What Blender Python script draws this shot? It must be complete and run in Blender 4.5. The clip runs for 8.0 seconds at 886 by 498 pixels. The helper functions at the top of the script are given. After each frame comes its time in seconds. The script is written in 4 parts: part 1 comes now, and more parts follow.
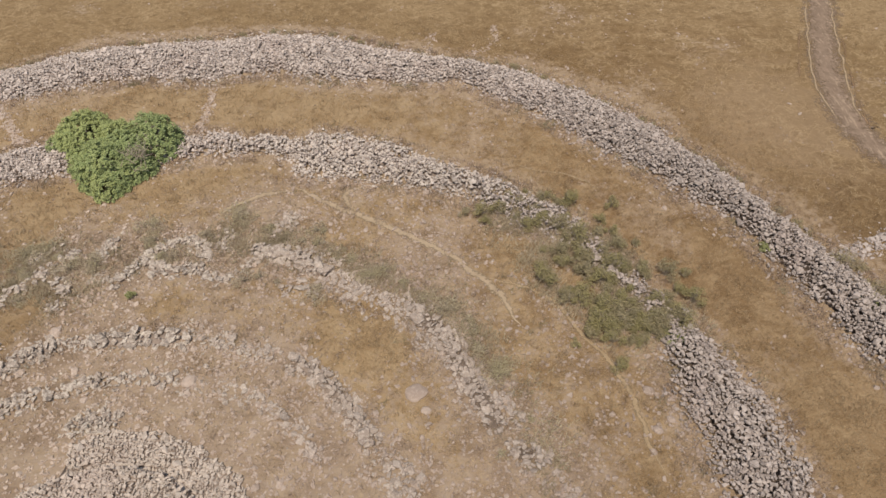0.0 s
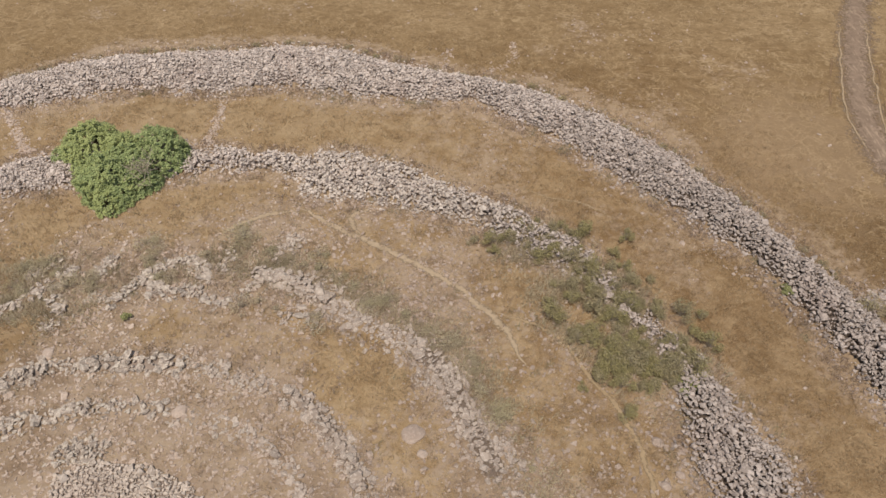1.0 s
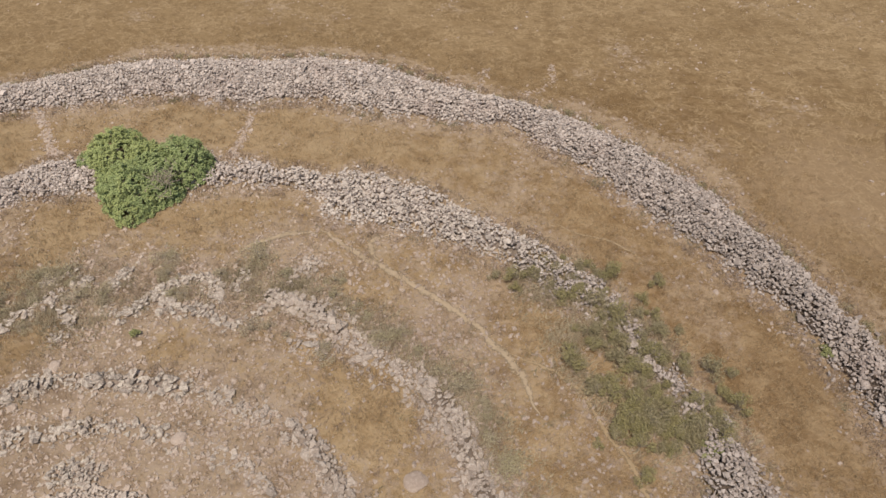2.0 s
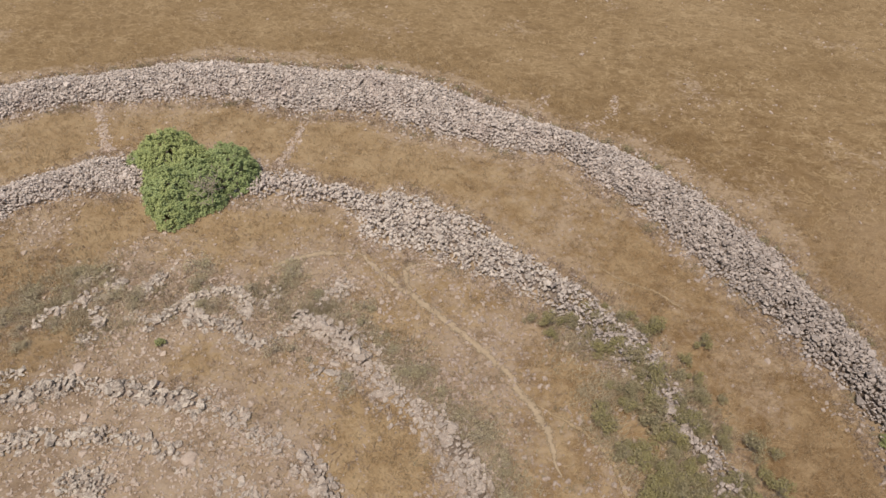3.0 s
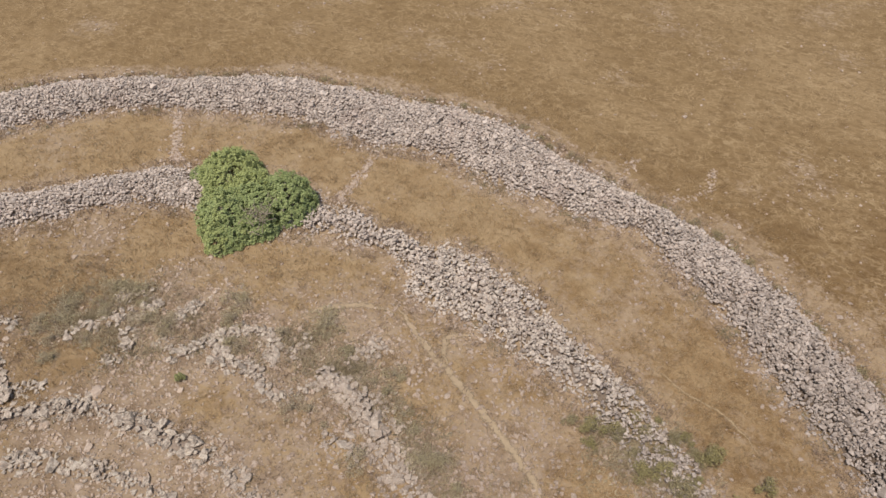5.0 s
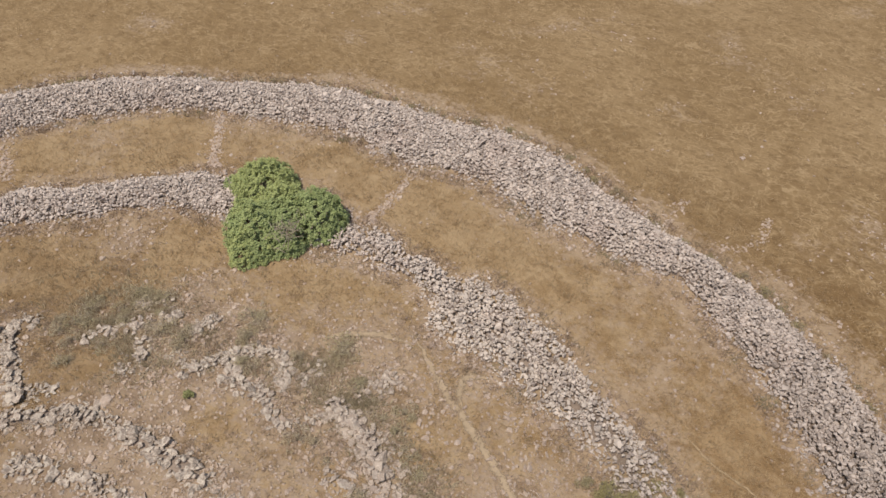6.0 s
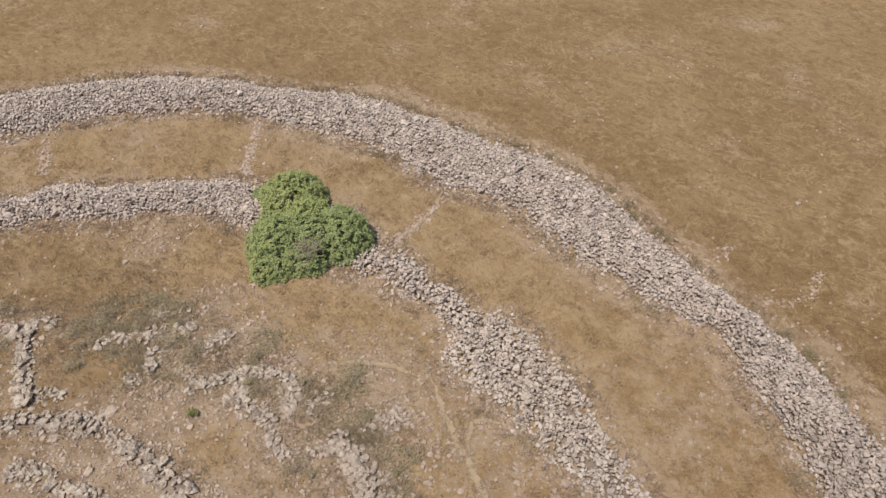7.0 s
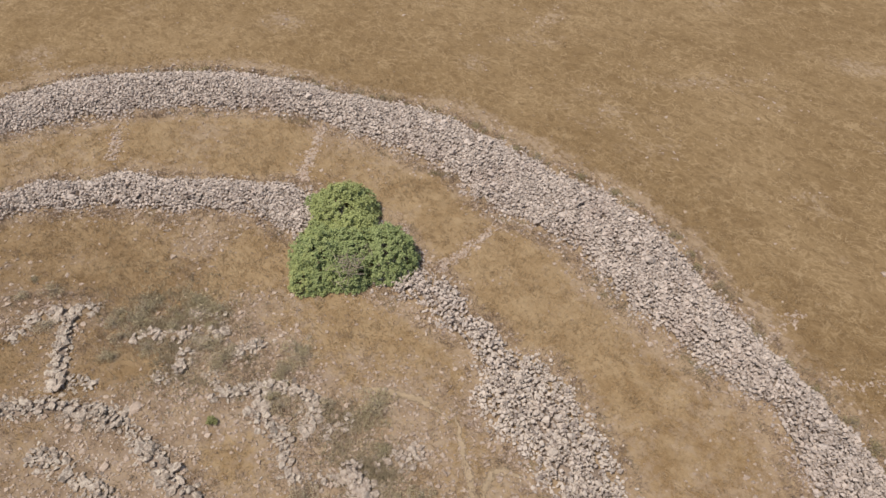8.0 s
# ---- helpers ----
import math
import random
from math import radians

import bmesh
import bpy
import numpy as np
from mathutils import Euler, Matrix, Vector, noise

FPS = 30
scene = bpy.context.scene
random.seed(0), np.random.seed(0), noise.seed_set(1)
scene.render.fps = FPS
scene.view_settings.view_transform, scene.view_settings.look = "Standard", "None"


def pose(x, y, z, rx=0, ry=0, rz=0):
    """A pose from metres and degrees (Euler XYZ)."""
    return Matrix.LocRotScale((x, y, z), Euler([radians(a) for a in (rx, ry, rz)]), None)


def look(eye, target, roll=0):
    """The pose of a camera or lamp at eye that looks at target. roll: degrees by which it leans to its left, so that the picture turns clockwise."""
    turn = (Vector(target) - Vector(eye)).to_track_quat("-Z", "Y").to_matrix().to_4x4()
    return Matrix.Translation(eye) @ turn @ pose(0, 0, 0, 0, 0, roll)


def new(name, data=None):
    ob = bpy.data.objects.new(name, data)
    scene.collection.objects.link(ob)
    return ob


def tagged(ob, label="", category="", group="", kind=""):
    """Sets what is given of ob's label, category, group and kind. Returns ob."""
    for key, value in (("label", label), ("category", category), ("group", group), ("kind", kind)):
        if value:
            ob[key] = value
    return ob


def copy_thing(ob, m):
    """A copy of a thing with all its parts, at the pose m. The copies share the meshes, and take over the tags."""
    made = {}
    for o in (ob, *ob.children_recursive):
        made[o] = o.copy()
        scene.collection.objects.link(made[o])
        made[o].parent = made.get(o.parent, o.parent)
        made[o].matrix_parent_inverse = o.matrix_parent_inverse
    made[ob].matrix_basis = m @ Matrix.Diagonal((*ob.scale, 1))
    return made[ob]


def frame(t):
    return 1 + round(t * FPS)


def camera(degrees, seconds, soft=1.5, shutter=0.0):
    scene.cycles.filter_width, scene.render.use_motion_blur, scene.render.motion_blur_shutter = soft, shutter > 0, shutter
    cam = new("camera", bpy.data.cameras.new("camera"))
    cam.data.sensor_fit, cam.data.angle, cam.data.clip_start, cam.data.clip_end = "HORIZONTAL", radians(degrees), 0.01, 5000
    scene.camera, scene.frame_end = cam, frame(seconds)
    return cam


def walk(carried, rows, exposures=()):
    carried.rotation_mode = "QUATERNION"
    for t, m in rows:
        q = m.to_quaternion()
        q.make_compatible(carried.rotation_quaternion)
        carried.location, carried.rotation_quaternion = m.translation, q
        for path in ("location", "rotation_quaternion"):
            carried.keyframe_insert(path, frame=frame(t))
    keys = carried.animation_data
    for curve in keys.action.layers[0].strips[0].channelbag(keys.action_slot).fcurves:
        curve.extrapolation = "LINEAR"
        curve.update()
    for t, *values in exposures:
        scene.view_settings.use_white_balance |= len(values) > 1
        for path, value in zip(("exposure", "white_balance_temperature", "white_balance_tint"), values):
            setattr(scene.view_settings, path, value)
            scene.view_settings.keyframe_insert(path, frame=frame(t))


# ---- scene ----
cam = camera(65.7, 8.0, 1.5)
PATH = [
    (0, (0.302, -0.308, 46.37), (0.297, 1.016, 44.871), -1.0),
    (0.5, (0.875, 1.397, 46.375), (0.838, 2.721, 44.876), -1.0),
    (1, (1.435, 3.129, 46.38), (1.373, 4.453, 44.882), -0.9),
    (1.5, (1.959, 4.915, 46.385), (1.861, 6.239, 44.889), -0.8),
    (3, (3.363, 10.473, 46.407), (3.042, 11.773, 44.922), -0.5),
    (3.5, (3.74, 12.386, 46.412), (3.357, 13.674, 44.93), -0.5),
    (4, (4.012, 14.35, 46.416), (3.567, 15.621, 44.937), -0.4),
    (4.5, (4.172, 16.357, 46.418), (3.668, 17.608, 44.94), -0.3),
    (6, (4.293, 22.482, 46.411), (3.593, 23.641, 44.94), -0.0),
    (6.5, (4.23, 24.532, 46.409), (3.477, 25.658, 44.938), -0.0),
    (7, (4.077, 26.587, 46.407), (3.26, 27.667, 44.936), -0.1),
    (7.5, (3.866, 28.649, 46.404), (2.972, 29.666, 44.932), -0.0),
    (8, (3.63, 30.715, 46.4), (2.654, 31.657, 44.931), -0.2),
]
walk(cam, [(t, look(eye, target, roll)) for t, eye, target, roll in PATH])
SUN_WAY = Vector((-0.15, -0.99, 0.0)).normalized()
SUN_HEIGHT = radians(68)
sun_data = bpy.data.lights.new("sun", "SUN")
sun_data.energy, sun_data.angle, sun_data.color = 3.75, radians(0.55), (1.0, 0.94, 0.835)
sun = new("sun", sun_data)
sun.matrix_world = look(SUN_WAY * 200 * math.cos(SUN_HEIGHT) + Vector((0, 0, 200 * math.sin(SUN_HEIGHT))), (0, 0, 0))
world = bpy.data.worlds.new("sky")
scene.world = world
world.use_nodes = True
sky = world.node_tree.nodes.new("ShaderNodeTexSky")
sky.sky_type, sky.sun_disc, sky.sun_elevation = "NISHITA", False, SUN_HEIGHT
sky.sun_rotation = math.atan2(SUN_WAY.x, SUN_WAY.y) % (2 * math.pi)
sky.air_density, sky.dust_density = 1.2, 2.5
background = world.node_tree.nodes["Background"]
background.inputs["Strength"].default_value = 0.10
world.node_tree.links.new(sky.outputs[0], background.inputs[0])
scene.view_settings.exposure = -0.14

rng = np.random.default_rng(11)
CENTRE = np.array([-23.0, 10.8])


# ---------------------------------------------------------------- materials
class Nodes:
    """A short way to write node materials."""

    def __init__(self, name, rough=0.9):
        self.mat = bpy.data.materials.new(name)
        self.mat.use_nodes = True
        self.tree = self.mat.node_tree
        self.bsdf = self.tree.nodes["Principled BSDF"]
        self.out = self.tree.nodes["Material Output"]
        self.bsdf.inputs["Roughness"].default_value = rough
        self.bsdf.inputs["Specular IOR Level"].default_value = 0.25
        self.where = self.tree.nodes.new("ShaderNodeNewGeometry")

    def link(self, a, b):
        self.tree.links.new(a, b)

    def stretched(self, scale, turn=0.0):
        node = self.tree.nodes.new("ShaderNodeMapping")
        node.inputs["Scale"].default_value = scale
        node.inputs["Rotation"].default_value = (0, 0, turn)
        self.link(self.where.outputs["Position"], node.inputs["Vector"])
        return node.outputs[0]

    def noise(self, scale, detail=4.0, rough=0.6, vector=None, swirl=0.0):
        node = self.tree.nodes.new("ShaderNodeTexNoise")
        node.inputs["Scale"].default_value = scale
        node.inputs["Detail"].default_value = detail
        node.inputs["Roughness"].default_value = rough
        node.inputs["Distortion"].default_value = swirl
        self.link(vector or self.where.outputs["Position"], node.inputs["Vector"])
        return node.outputs["Fac"]

    def span(self, value, a, b, c=0.0, d=1.0):
        node = self.tree.nodes.new("ShaderNodeMapRange")
        node.interpolation_type = "SMOOTHSTEP"
        for key, v in (("From Min", a), ("From Max", b), ("To Min", c), ("To Max", d)):
            node.inputs[key].default_value = v
        self.link(value, node.inputs["Value"])
        return node.outputs[0]

    def maths(self, how, a, b=0.5):
        node = self.tree.nodes.new("ShaderNodeMath")
        node.operation = how
        for socket, v in zip(node.inputs, (a, b)):
            if isinstance(v, (int, float)):
                socket.default_value = v
            else:
                self.link(v, socket)
        return node.outputs[0]

    def mix(self, fac, a, b, how="MIX"):
        node = self.tree.nodes.new("ShaderNodeMix")
        node.data_type, node.blend_type = "RGBA", how
        for socket, v in ((node.inputs["Factor"], fac), (node.inputs["A"], a), (node.inputs["B"], b)):
            if isinstance(v, (int, float)):
                socket.default_value = v
            elif isinstance(v, tuple):
                socket.default_value = (*v, 1)
            else:
                self.link(v, socket)
        return node.outputs["Result"]

    def distance(self, x, y):
        node = self.tree.nodes.new("ShaderNodeVectorMath")
        node.operation = "DISTANCE"
        flat = self.tree.nodes.new("ShaderNodeVectorMath")
        flat.operation = "MULTIPLY"
        flat.inputs[1].default_value = (1, 1, 0)
        self.link(self.where.outputs["Position"], flat.inputs[0])
        self.link(flat.outputs[0], node.inputs[0])
        node.inputs[1].default_value = (x, y, 0)
        return node.outputs["Value"]

    def chance(self):
        """One random number for each piece, be it an object or an island of a joined mesh."""
        info = self.tree.nodes.new("ShaderNodeObjectInfo")
        return self.maths("FRACT", self.maths("ADD", info.outputs["Random"], self.where.outputs["Random Per Island"]))

    def bump(self, height, strength, distance):
        node = self.tree.nodes.new("ShaderNodeBump")
        node.inputs["Strength"].default_value = strength
        node.inputs["Distance"].default_value = distance
        self.link(height, node.inputs["Height"])
        self.link(node.outputs[0], self.bsdf.inputs["Normal"])

    def paint(self, colour):
        self.link(colour, self.bsdf.inputs["Base Color"])
        return self.mat

    def thin(self, colour, share):
        """A thin leaf or blade: some of the light goes through."""
        self.paint(colour)
        back = self.tree.nodes.new("ShaderNodeBsdfTranslucent")
        self.link(colour, back.inputs["Color"])
        both = self.tree.nodes.new("ShaderNodeMixShader")
        both.inputs[0].default_value = share
        self.link(self.bsdf.outputs[0], both.inputs[1])
        self.link(back.outputs[0], both.inputs[2])
        self.link(both.outputs[0], self.out.inputs["Surface"])
        return self.mat


def straw(n):
    """The dry cover of the hilltop: golden grass where it grows thick, pinkish stony soil where it is thin."""
    far = n.distance(*CENTRE)
    thick = n.tree.nodes.new("ShaderNodeAttribute")
    thick.attribute_name = "cover"
    patch = n.noise(0.055, 4, 0.55)
    mid = n.noise(0.42, 5, 0.62, None, 0.6)
    blotch = n.noise(0.95, 5, 0.62, n.stretched((0.8, 1.35, 1.0), 0.3), 1.0)
    fine = n.noise(5.5, 4, 0.7)
    field = n.mix(n.span(patch, 0.38, 0.64), (0.266, 0.176, 0.086), (0.330, 0.228, 0.122))
    terrace = n.mix(n.span(mid, 0.36, 0.66), (0.352, 0.242, 0.130), (0.430, 0.312, 0.184))
    grass = n.mix(n.span(n.maths("ADD", far, n.span(patch, 0.3, 0.7, -4.0, 4.0)), 62, 68), terrace, field)
    soil = n.mix(n.span(mid, 0.34, 0.62), (0.336, 0.250, 0.186), (0.426, 0.330, 0.250))
    ragged = n.maths("ADD", thick.outputs["Fac"], n.span(n.noise(1.6, 6, 0.72, None, 0.5), 0.3, 0.7, -0.30, 0.30))
    colour = n.mix(n.span(ragged, 0.22, 0.68), soil, grass)
    foot = n.maths("MULTIPLY", n.span(far, 38, 44), n.span(ragged, 0.12, 0.62, 0.70, 0.0))
    colour = n.mix(foot, colour, (0.455, 0.340, 0.226))
    # painted shade between the tufts, then fallen light stalks that run through them
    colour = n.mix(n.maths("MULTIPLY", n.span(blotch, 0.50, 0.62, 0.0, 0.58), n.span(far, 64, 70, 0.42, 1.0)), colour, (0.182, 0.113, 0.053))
    drift = n.noise(0.62, 3, 0.5, n.stretched((0.75, 1.3, 1.0), 0.15), 1.4)
    colour = n.mix(n.maths("MULTIPLY", n.span(drift, 0.50, 0.64, 0.0, 0.55), n.span(far, 66, 76, 0.35, 1.0)), colour, (0.200, 0.126, 0.058))
    colour = n.mix(n.maths("MULTIPLY", n.span(fine, 0.48, 0.70, 0.0, 0.66), n.span(far, 50, 72, 1.0, 0.4)), colour, (0.450, 0.325, 0.200))
    # browner, rustier grass to the east, with some lens vignetting painted in
    brown_vignette = n.span(n.maths("ADD", n.distance(38, 22), n.span(mid, 0.3, 0.7, -7.0, 7.0)), 16, 48, 0.58, 0.0)
    rusty_vignette = n.span(n.maths("ADD", n.distance(22, 58), n.span(mid, 0.3, 0.7, -6.0, 6.0)), 5, 38, 0.8, 0.0)
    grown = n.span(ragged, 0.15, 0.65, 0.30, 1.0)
    colour = n.mix(n.maths("MULTIPLY", rusty_vignette, grown), colour, (0.74, 0.67, 0.58), "MULTIPLY")
    colour = n.mix(n.maths("MULTIPLY", brown_vignette, n.span(ragged, 0.15, 0.65, 0.55, 1.0)), colour, (0.58, 0.515, 0.455), "MULTIPLY")
    for scale, turn, swirl, way in ((0.34, 0.4, 1.2, (0.9, 1.1, 1.0)), (0.50, -0.5, 1.3, (1.0, 0.9, 1.0)), (0.75, 1.1, 1.2, (0.9, 1.1, 1.0))):
        line = n.maths("ABSOLUTE", n.maths("SUBTRACT", n.noise(scale, 2.4, 0.5, n.stretched(way, turn), swirl), 0.5))
        line = n.maths("MULTIPLY", n.span(line, 0.0, 0.030 * (0.6 + scale * 0.5), 1.0, 0.0), n.maths("MULTIPLY", n.span(mid, 0.32, 0.60, 0.10, 0.55), n.span(far, 66, 76, 0.45, 1.0)))
        colour = n.mix(line, colour, (0.480, 0.352, 0.208))
    tuft = n.noise(2.3, 6, 0.78, n.stretched((1.0, 1.7, 1.0), 0.2), 0.9)
    colour = n.mix(n.maths("MULTIPLY", n.span(tuft, 0.53, 0.70, 0.0, 0.60), n.span(far, 66, 74, 1.0, 0.20)), colour, (0.455, 0.328, 0.190))
    # finer dark mottles, again shade between tufts held in the colour
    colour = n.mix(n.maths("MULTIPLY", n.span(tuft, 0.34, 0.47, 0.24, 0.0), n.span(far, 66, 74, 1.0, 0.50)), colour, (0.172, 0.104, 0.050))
    trampled = n.span(n.maths("ADD", n.distance(36, 59), n.span(mid, 0.3, 0.7, -4.0, 4.0)), 3, 15, 0.50, 0.0)
    colour = n.mix(trampled, colour, (0.400, 0.285, 0.176))
    # darker ground to the west, partly lens vignetting put into the colour
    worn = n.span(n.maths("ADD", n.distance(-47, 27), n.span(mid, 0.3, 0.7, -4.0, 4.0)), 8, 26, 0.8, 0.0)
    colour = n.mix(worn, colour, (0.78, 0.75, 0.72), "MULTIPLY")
    return colour


def ground_material():
    n = Nodes("dry_ground", 0.95)
    n.bump(n.noise(5.0, 5, 0.65), 0.4, 0.08)
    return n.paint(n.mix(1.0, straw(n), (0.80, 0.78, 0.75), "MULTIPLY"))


def grass_material():
    n = Nodes("dry_grass_blades", 0.75)
    c = n.chance()
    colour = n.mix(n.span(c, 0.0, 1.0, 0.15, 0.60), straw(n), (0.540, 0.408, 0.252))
    colour = n.mix(n.span(n.maths("FRACT", n.maths("MULTIPLY", c, 7.0)), 0.6, 1.0, 0.0, 0.15), colour, (0.200, 0.128, 0.066))
    return n.thin(colour, 0.45)


def tussock_material():
    n = Nodes("pale_straw_tufts", 0.75)
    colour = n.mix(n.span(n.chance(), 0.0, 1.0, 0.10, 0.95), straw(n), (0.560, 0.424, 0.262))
    return n.thin(colour, 0.45)


def weed_material():
    n = Nodes("grey_weed_stalks", 0.85)
    c = n.chance()
    colour = n.mix(c, (0.370, 0.272, 0.200), (0.265, 0.190, 0.138))
    colour = n.mix(n.span(n.noise(0.4), 0.5, 0.7), colour, (0.270, 0.240, 0.140))
    return n.thin(colour, 0.25)


def olive_material():
    n = Nodes("olive_weed_stalks", 0.85)
    colour = n.mix(n.chance(), (0.440, 0.362, 0.245), (0.345, 0.284, 0.188))
    colour = n.mix(n.span(n.noise(0.3), 0.42, 0.62), colour, (0.500, 0.412, 0.286))
    return n.thin(colour, 0.25)


def stone_material(name, light, dark, spots, bare=0.0, lichen_crust=0.0, weather=0.0):
    n = Nodes(name, 0.88)
    c = n.chance()
    colour = n.mix(c, dark, light)
    lichen = n.noise(4.2, 6, 0.75)
    colour = n.mix(n.span(lichen, 0.50, 0.60, 0.0, 0.8), colour, spots)
    colour = n.mix(n.span(n.noise(0.18, 3), 0.50, 0.75, 0.0, 0.35), colour, (0.430, 0.320, 0.270))
    colour = n.mix(n.span(n.noise(11.0, 3), 0.55, 0.75, 0.0, 0.5), colour, (0.150, 0.130, 0.120))
    # darker stones to the east, scaled by bare; partly painted lens vignetting
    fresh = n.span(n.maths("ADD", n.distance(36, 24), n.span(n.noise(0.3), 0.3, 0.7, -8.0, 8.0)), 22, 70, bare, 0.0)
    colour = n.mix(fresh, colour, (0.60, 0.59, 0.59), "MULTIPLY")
    crust = n.span(n.maths("ADD", n.distance(-7, 52), n.span(n.noise(0.5), 0.3, 0.7, -4.0, 4.0)), 7, 17, lichen_crust, 0.0)
    colour = n.mix(n.maths("MULTIPLY", crust, n.span(c, 0.1, 0.5)), colour, (0.680, 0.585, 0.480))
    # grey weathered blocks with a mosaic of lichen, on the west side of the hilltop, shaded faces and gaps painted in
    old_and_shaded = n.span(n.maths("ADD", n.distance(-34, 33), n.span(n.noise(0.4), 0.3, 0.7, -5.0, 5.0)), 10, 26, weather, 0.0)
    colour = n.mix(old_and_shaded, colour, (0.86, 0.86, 0.855), "MULTIPLY")
    mosaic = n.noise(2.6, 5, 0.70, None, 0.5)
    colour = n.mix(n.maths("MULTIPLY", old_and_shaded, n.span(mosaic, 0.50, 0.57, 0.0, 0.80)), colour, (0.590, 0.506, 0.416))
    colour = n.mix(n.maths("MULTIPLY", old_and_shaded, n.span(mosaic, 0.38, 0.46, 0.75, 0.0)), colour, (0.150, 0.128, 0.106))
    n.bump(n.noise(7.0, 6, 0.75), 0.5 + 0.3 * weather, 0.055 + 0.03 * weather)
    return n.paint(colour)


def soil_material(name, a, b, dark):
    n = Nodes(name, 0.95)
    colour = n.mix(n.span(n.noise(0.8, 5), 0.35, 0.65), a, b)
    colour = n.mix(n.span(n.noise(4.5, 4, 0.7), 0.5, 0.7, 0.0, 0.6), colour, dark)
    # shade of the open gaps in the east, painted into the soil
    void_shade = n.span(n.maths("ADD", n.distance(36, 24), n.span(n.noise(0.3), 0.3, 0.7, -6.0, 6.0)), 20, 55, 1.0, 0.0)
    colour = n.mix(void_shade, colour, (0.40, 0.38, 0.37), "MULTIPLY")
    n.bump(n.noise(8.0, 5, 0.7), 0.6, 0.06)
    return n.paint(colour)


def worn_material(name, a, b, wheels=None):
    """Trodden soil that gives way to the grass in ragged patches towards its rim."""
    n = Nodes(name, 0.95)
    colour = n.mix(n.span(n.noise(1.1, 5), 0.35, 0.65), a, b)
    n.bump(n.noise(9.0, 5, 0.7), 0.5, 0.05)
    n.paint(colour)
    rim = n.tree.nodes.new("ShaderNodeAttribute")
    rim.attribute_name = "rim"
    if wheels:
        # pale dusty streaks that run along the track
        streak = n.noise(2.2, 5, 0.70, n.stretched((1.7, 0.25, 1.0), -0.30), 0.8)
        n.paint(n.mix(n.span(streak, 0.52, 0.64, 0.0, 0.75), colour, wheels))
    ragged = n.maths("ADD", rim.outputs["Fac"], n.span(n.noise(2.6, 6, 0.75), 0.3, 0.7, -0.4, 0.4))
    clear = n.tree.nodes.new("ShaderNodeBsdfTransparent")
    both = n.tree.nodes.new("ShaderNodeMixShader")
    n.link(n.span(ragged, 0.20, 1.0), both.inputs[0])
    n.link(n.bsdf.outputs[0], both.inputs[1])
    n.link(clear.outputs[0], both.inputs[2])
    n.link(both.outputs[0], n.out.inputs["Surface"])
    return n.mat


def leaf_material(name, a, b, tip, share=0.3):
    n = Nodes(name, 0.6)
    c = n.chance()
    colour = n.mix(c, a, b)
    whole = n.tree.nodes.new("ShaderNodeObjectInfo").outputs["Random"]
    colour = n.mix(n.span(n.maths("ADD", n.noise(0.9, 4), n.span(whole, 0.0, 1.0, -0.24, 0.24)), 0.42, 0.62, 0.0, 0.70), colour, tip)
    return n.thin(colour, share)


def bark_material(name, a, b):
    n = Nodes(name, 0.9)
    n.bump(n.noise(14.0, 5), 0.6, 0.03)
    return n.paint(n.mix(n.noise(4.0, 5), a, b))


GROUND = ground_material()
GRASS = grass_material()
TUSSOCK = tussock_material()
WEED = weed_material()
OLIVE = olive_material()
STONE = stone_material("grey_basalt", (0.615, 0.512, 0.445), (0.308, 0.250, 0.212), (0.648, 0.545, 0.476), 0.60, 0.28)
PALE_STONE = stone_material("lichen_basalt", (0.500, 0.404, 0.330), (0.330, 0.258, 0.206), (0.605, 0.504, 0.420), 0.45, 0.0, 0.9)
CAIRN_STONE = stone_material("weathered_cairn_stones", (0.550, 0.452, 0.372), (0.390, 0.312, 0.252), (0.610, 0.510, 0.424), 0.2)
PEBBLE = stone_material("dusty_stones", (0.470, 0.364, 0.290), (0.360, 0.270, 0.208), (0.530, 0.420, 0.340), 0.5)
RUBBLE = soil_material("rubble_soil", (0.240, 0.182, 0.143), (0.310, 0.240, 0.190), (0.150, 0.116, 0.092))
TRACK = worn_material("bare_track_soil", (0.200, 0.138, 0.095), (0.255, 0.180, 0.126), (0.400, 0.296, 0.204))
RUT = worn_material("rut_soil", (0.200, 0.124, 0.068), (0.235, 0.152, 0.086))
FAINT = worn_material("half_grown_path", (0.360, 0.260, 0.155), (0.310, 0.222, 0.130))
DUST = worn_material("pale_track_dust", (0.375, 0.278, 0.178), (0.310, 0.222, 0.138))
FOOTPATH = worn_material("trodden_soil", (0.400, 0.300, 0.198), (0.350, 0.262, 0.170))
FIG_LEAF = leaf_material("fig_leaves", (0.250, 0.302, 0.118), (0.378, 0.418, 0.188), (0.400, 0.424, 0.168), 0.15)
BUSH_LEAF = leaf_material("fresh_bush_leaves", (0.272, 0.274, 0.118), (0.368, 0.358, 0.168), (0.362, 0.364, 0.146), 0.2)
GREEN_LEAF = leaf_material("green_shrub_leaves", (0.272, 0.226, 0.122), (0.430, 0.362, 0.224), (0.345, 0.300, 0.130), 0.25)
RIM_LEAF = leaf_material("wall_shrub_leaves", (0.350, 0.285, 0.170), (0.480, 0.390, 0.245), (0.380, 0.330, 0.170), 0.25)
GREY_LEAF = leaf_material("grey_shrub_leaves", (0.450, 0.372, 0.250), (0.600, 0.502, 0.355), (0.455, 0.395, 0.240), 0.3)
BARK = bark_material("grey_bark", (0.150, 0.125, 0.100), (0.260, 0.225, 0.190))
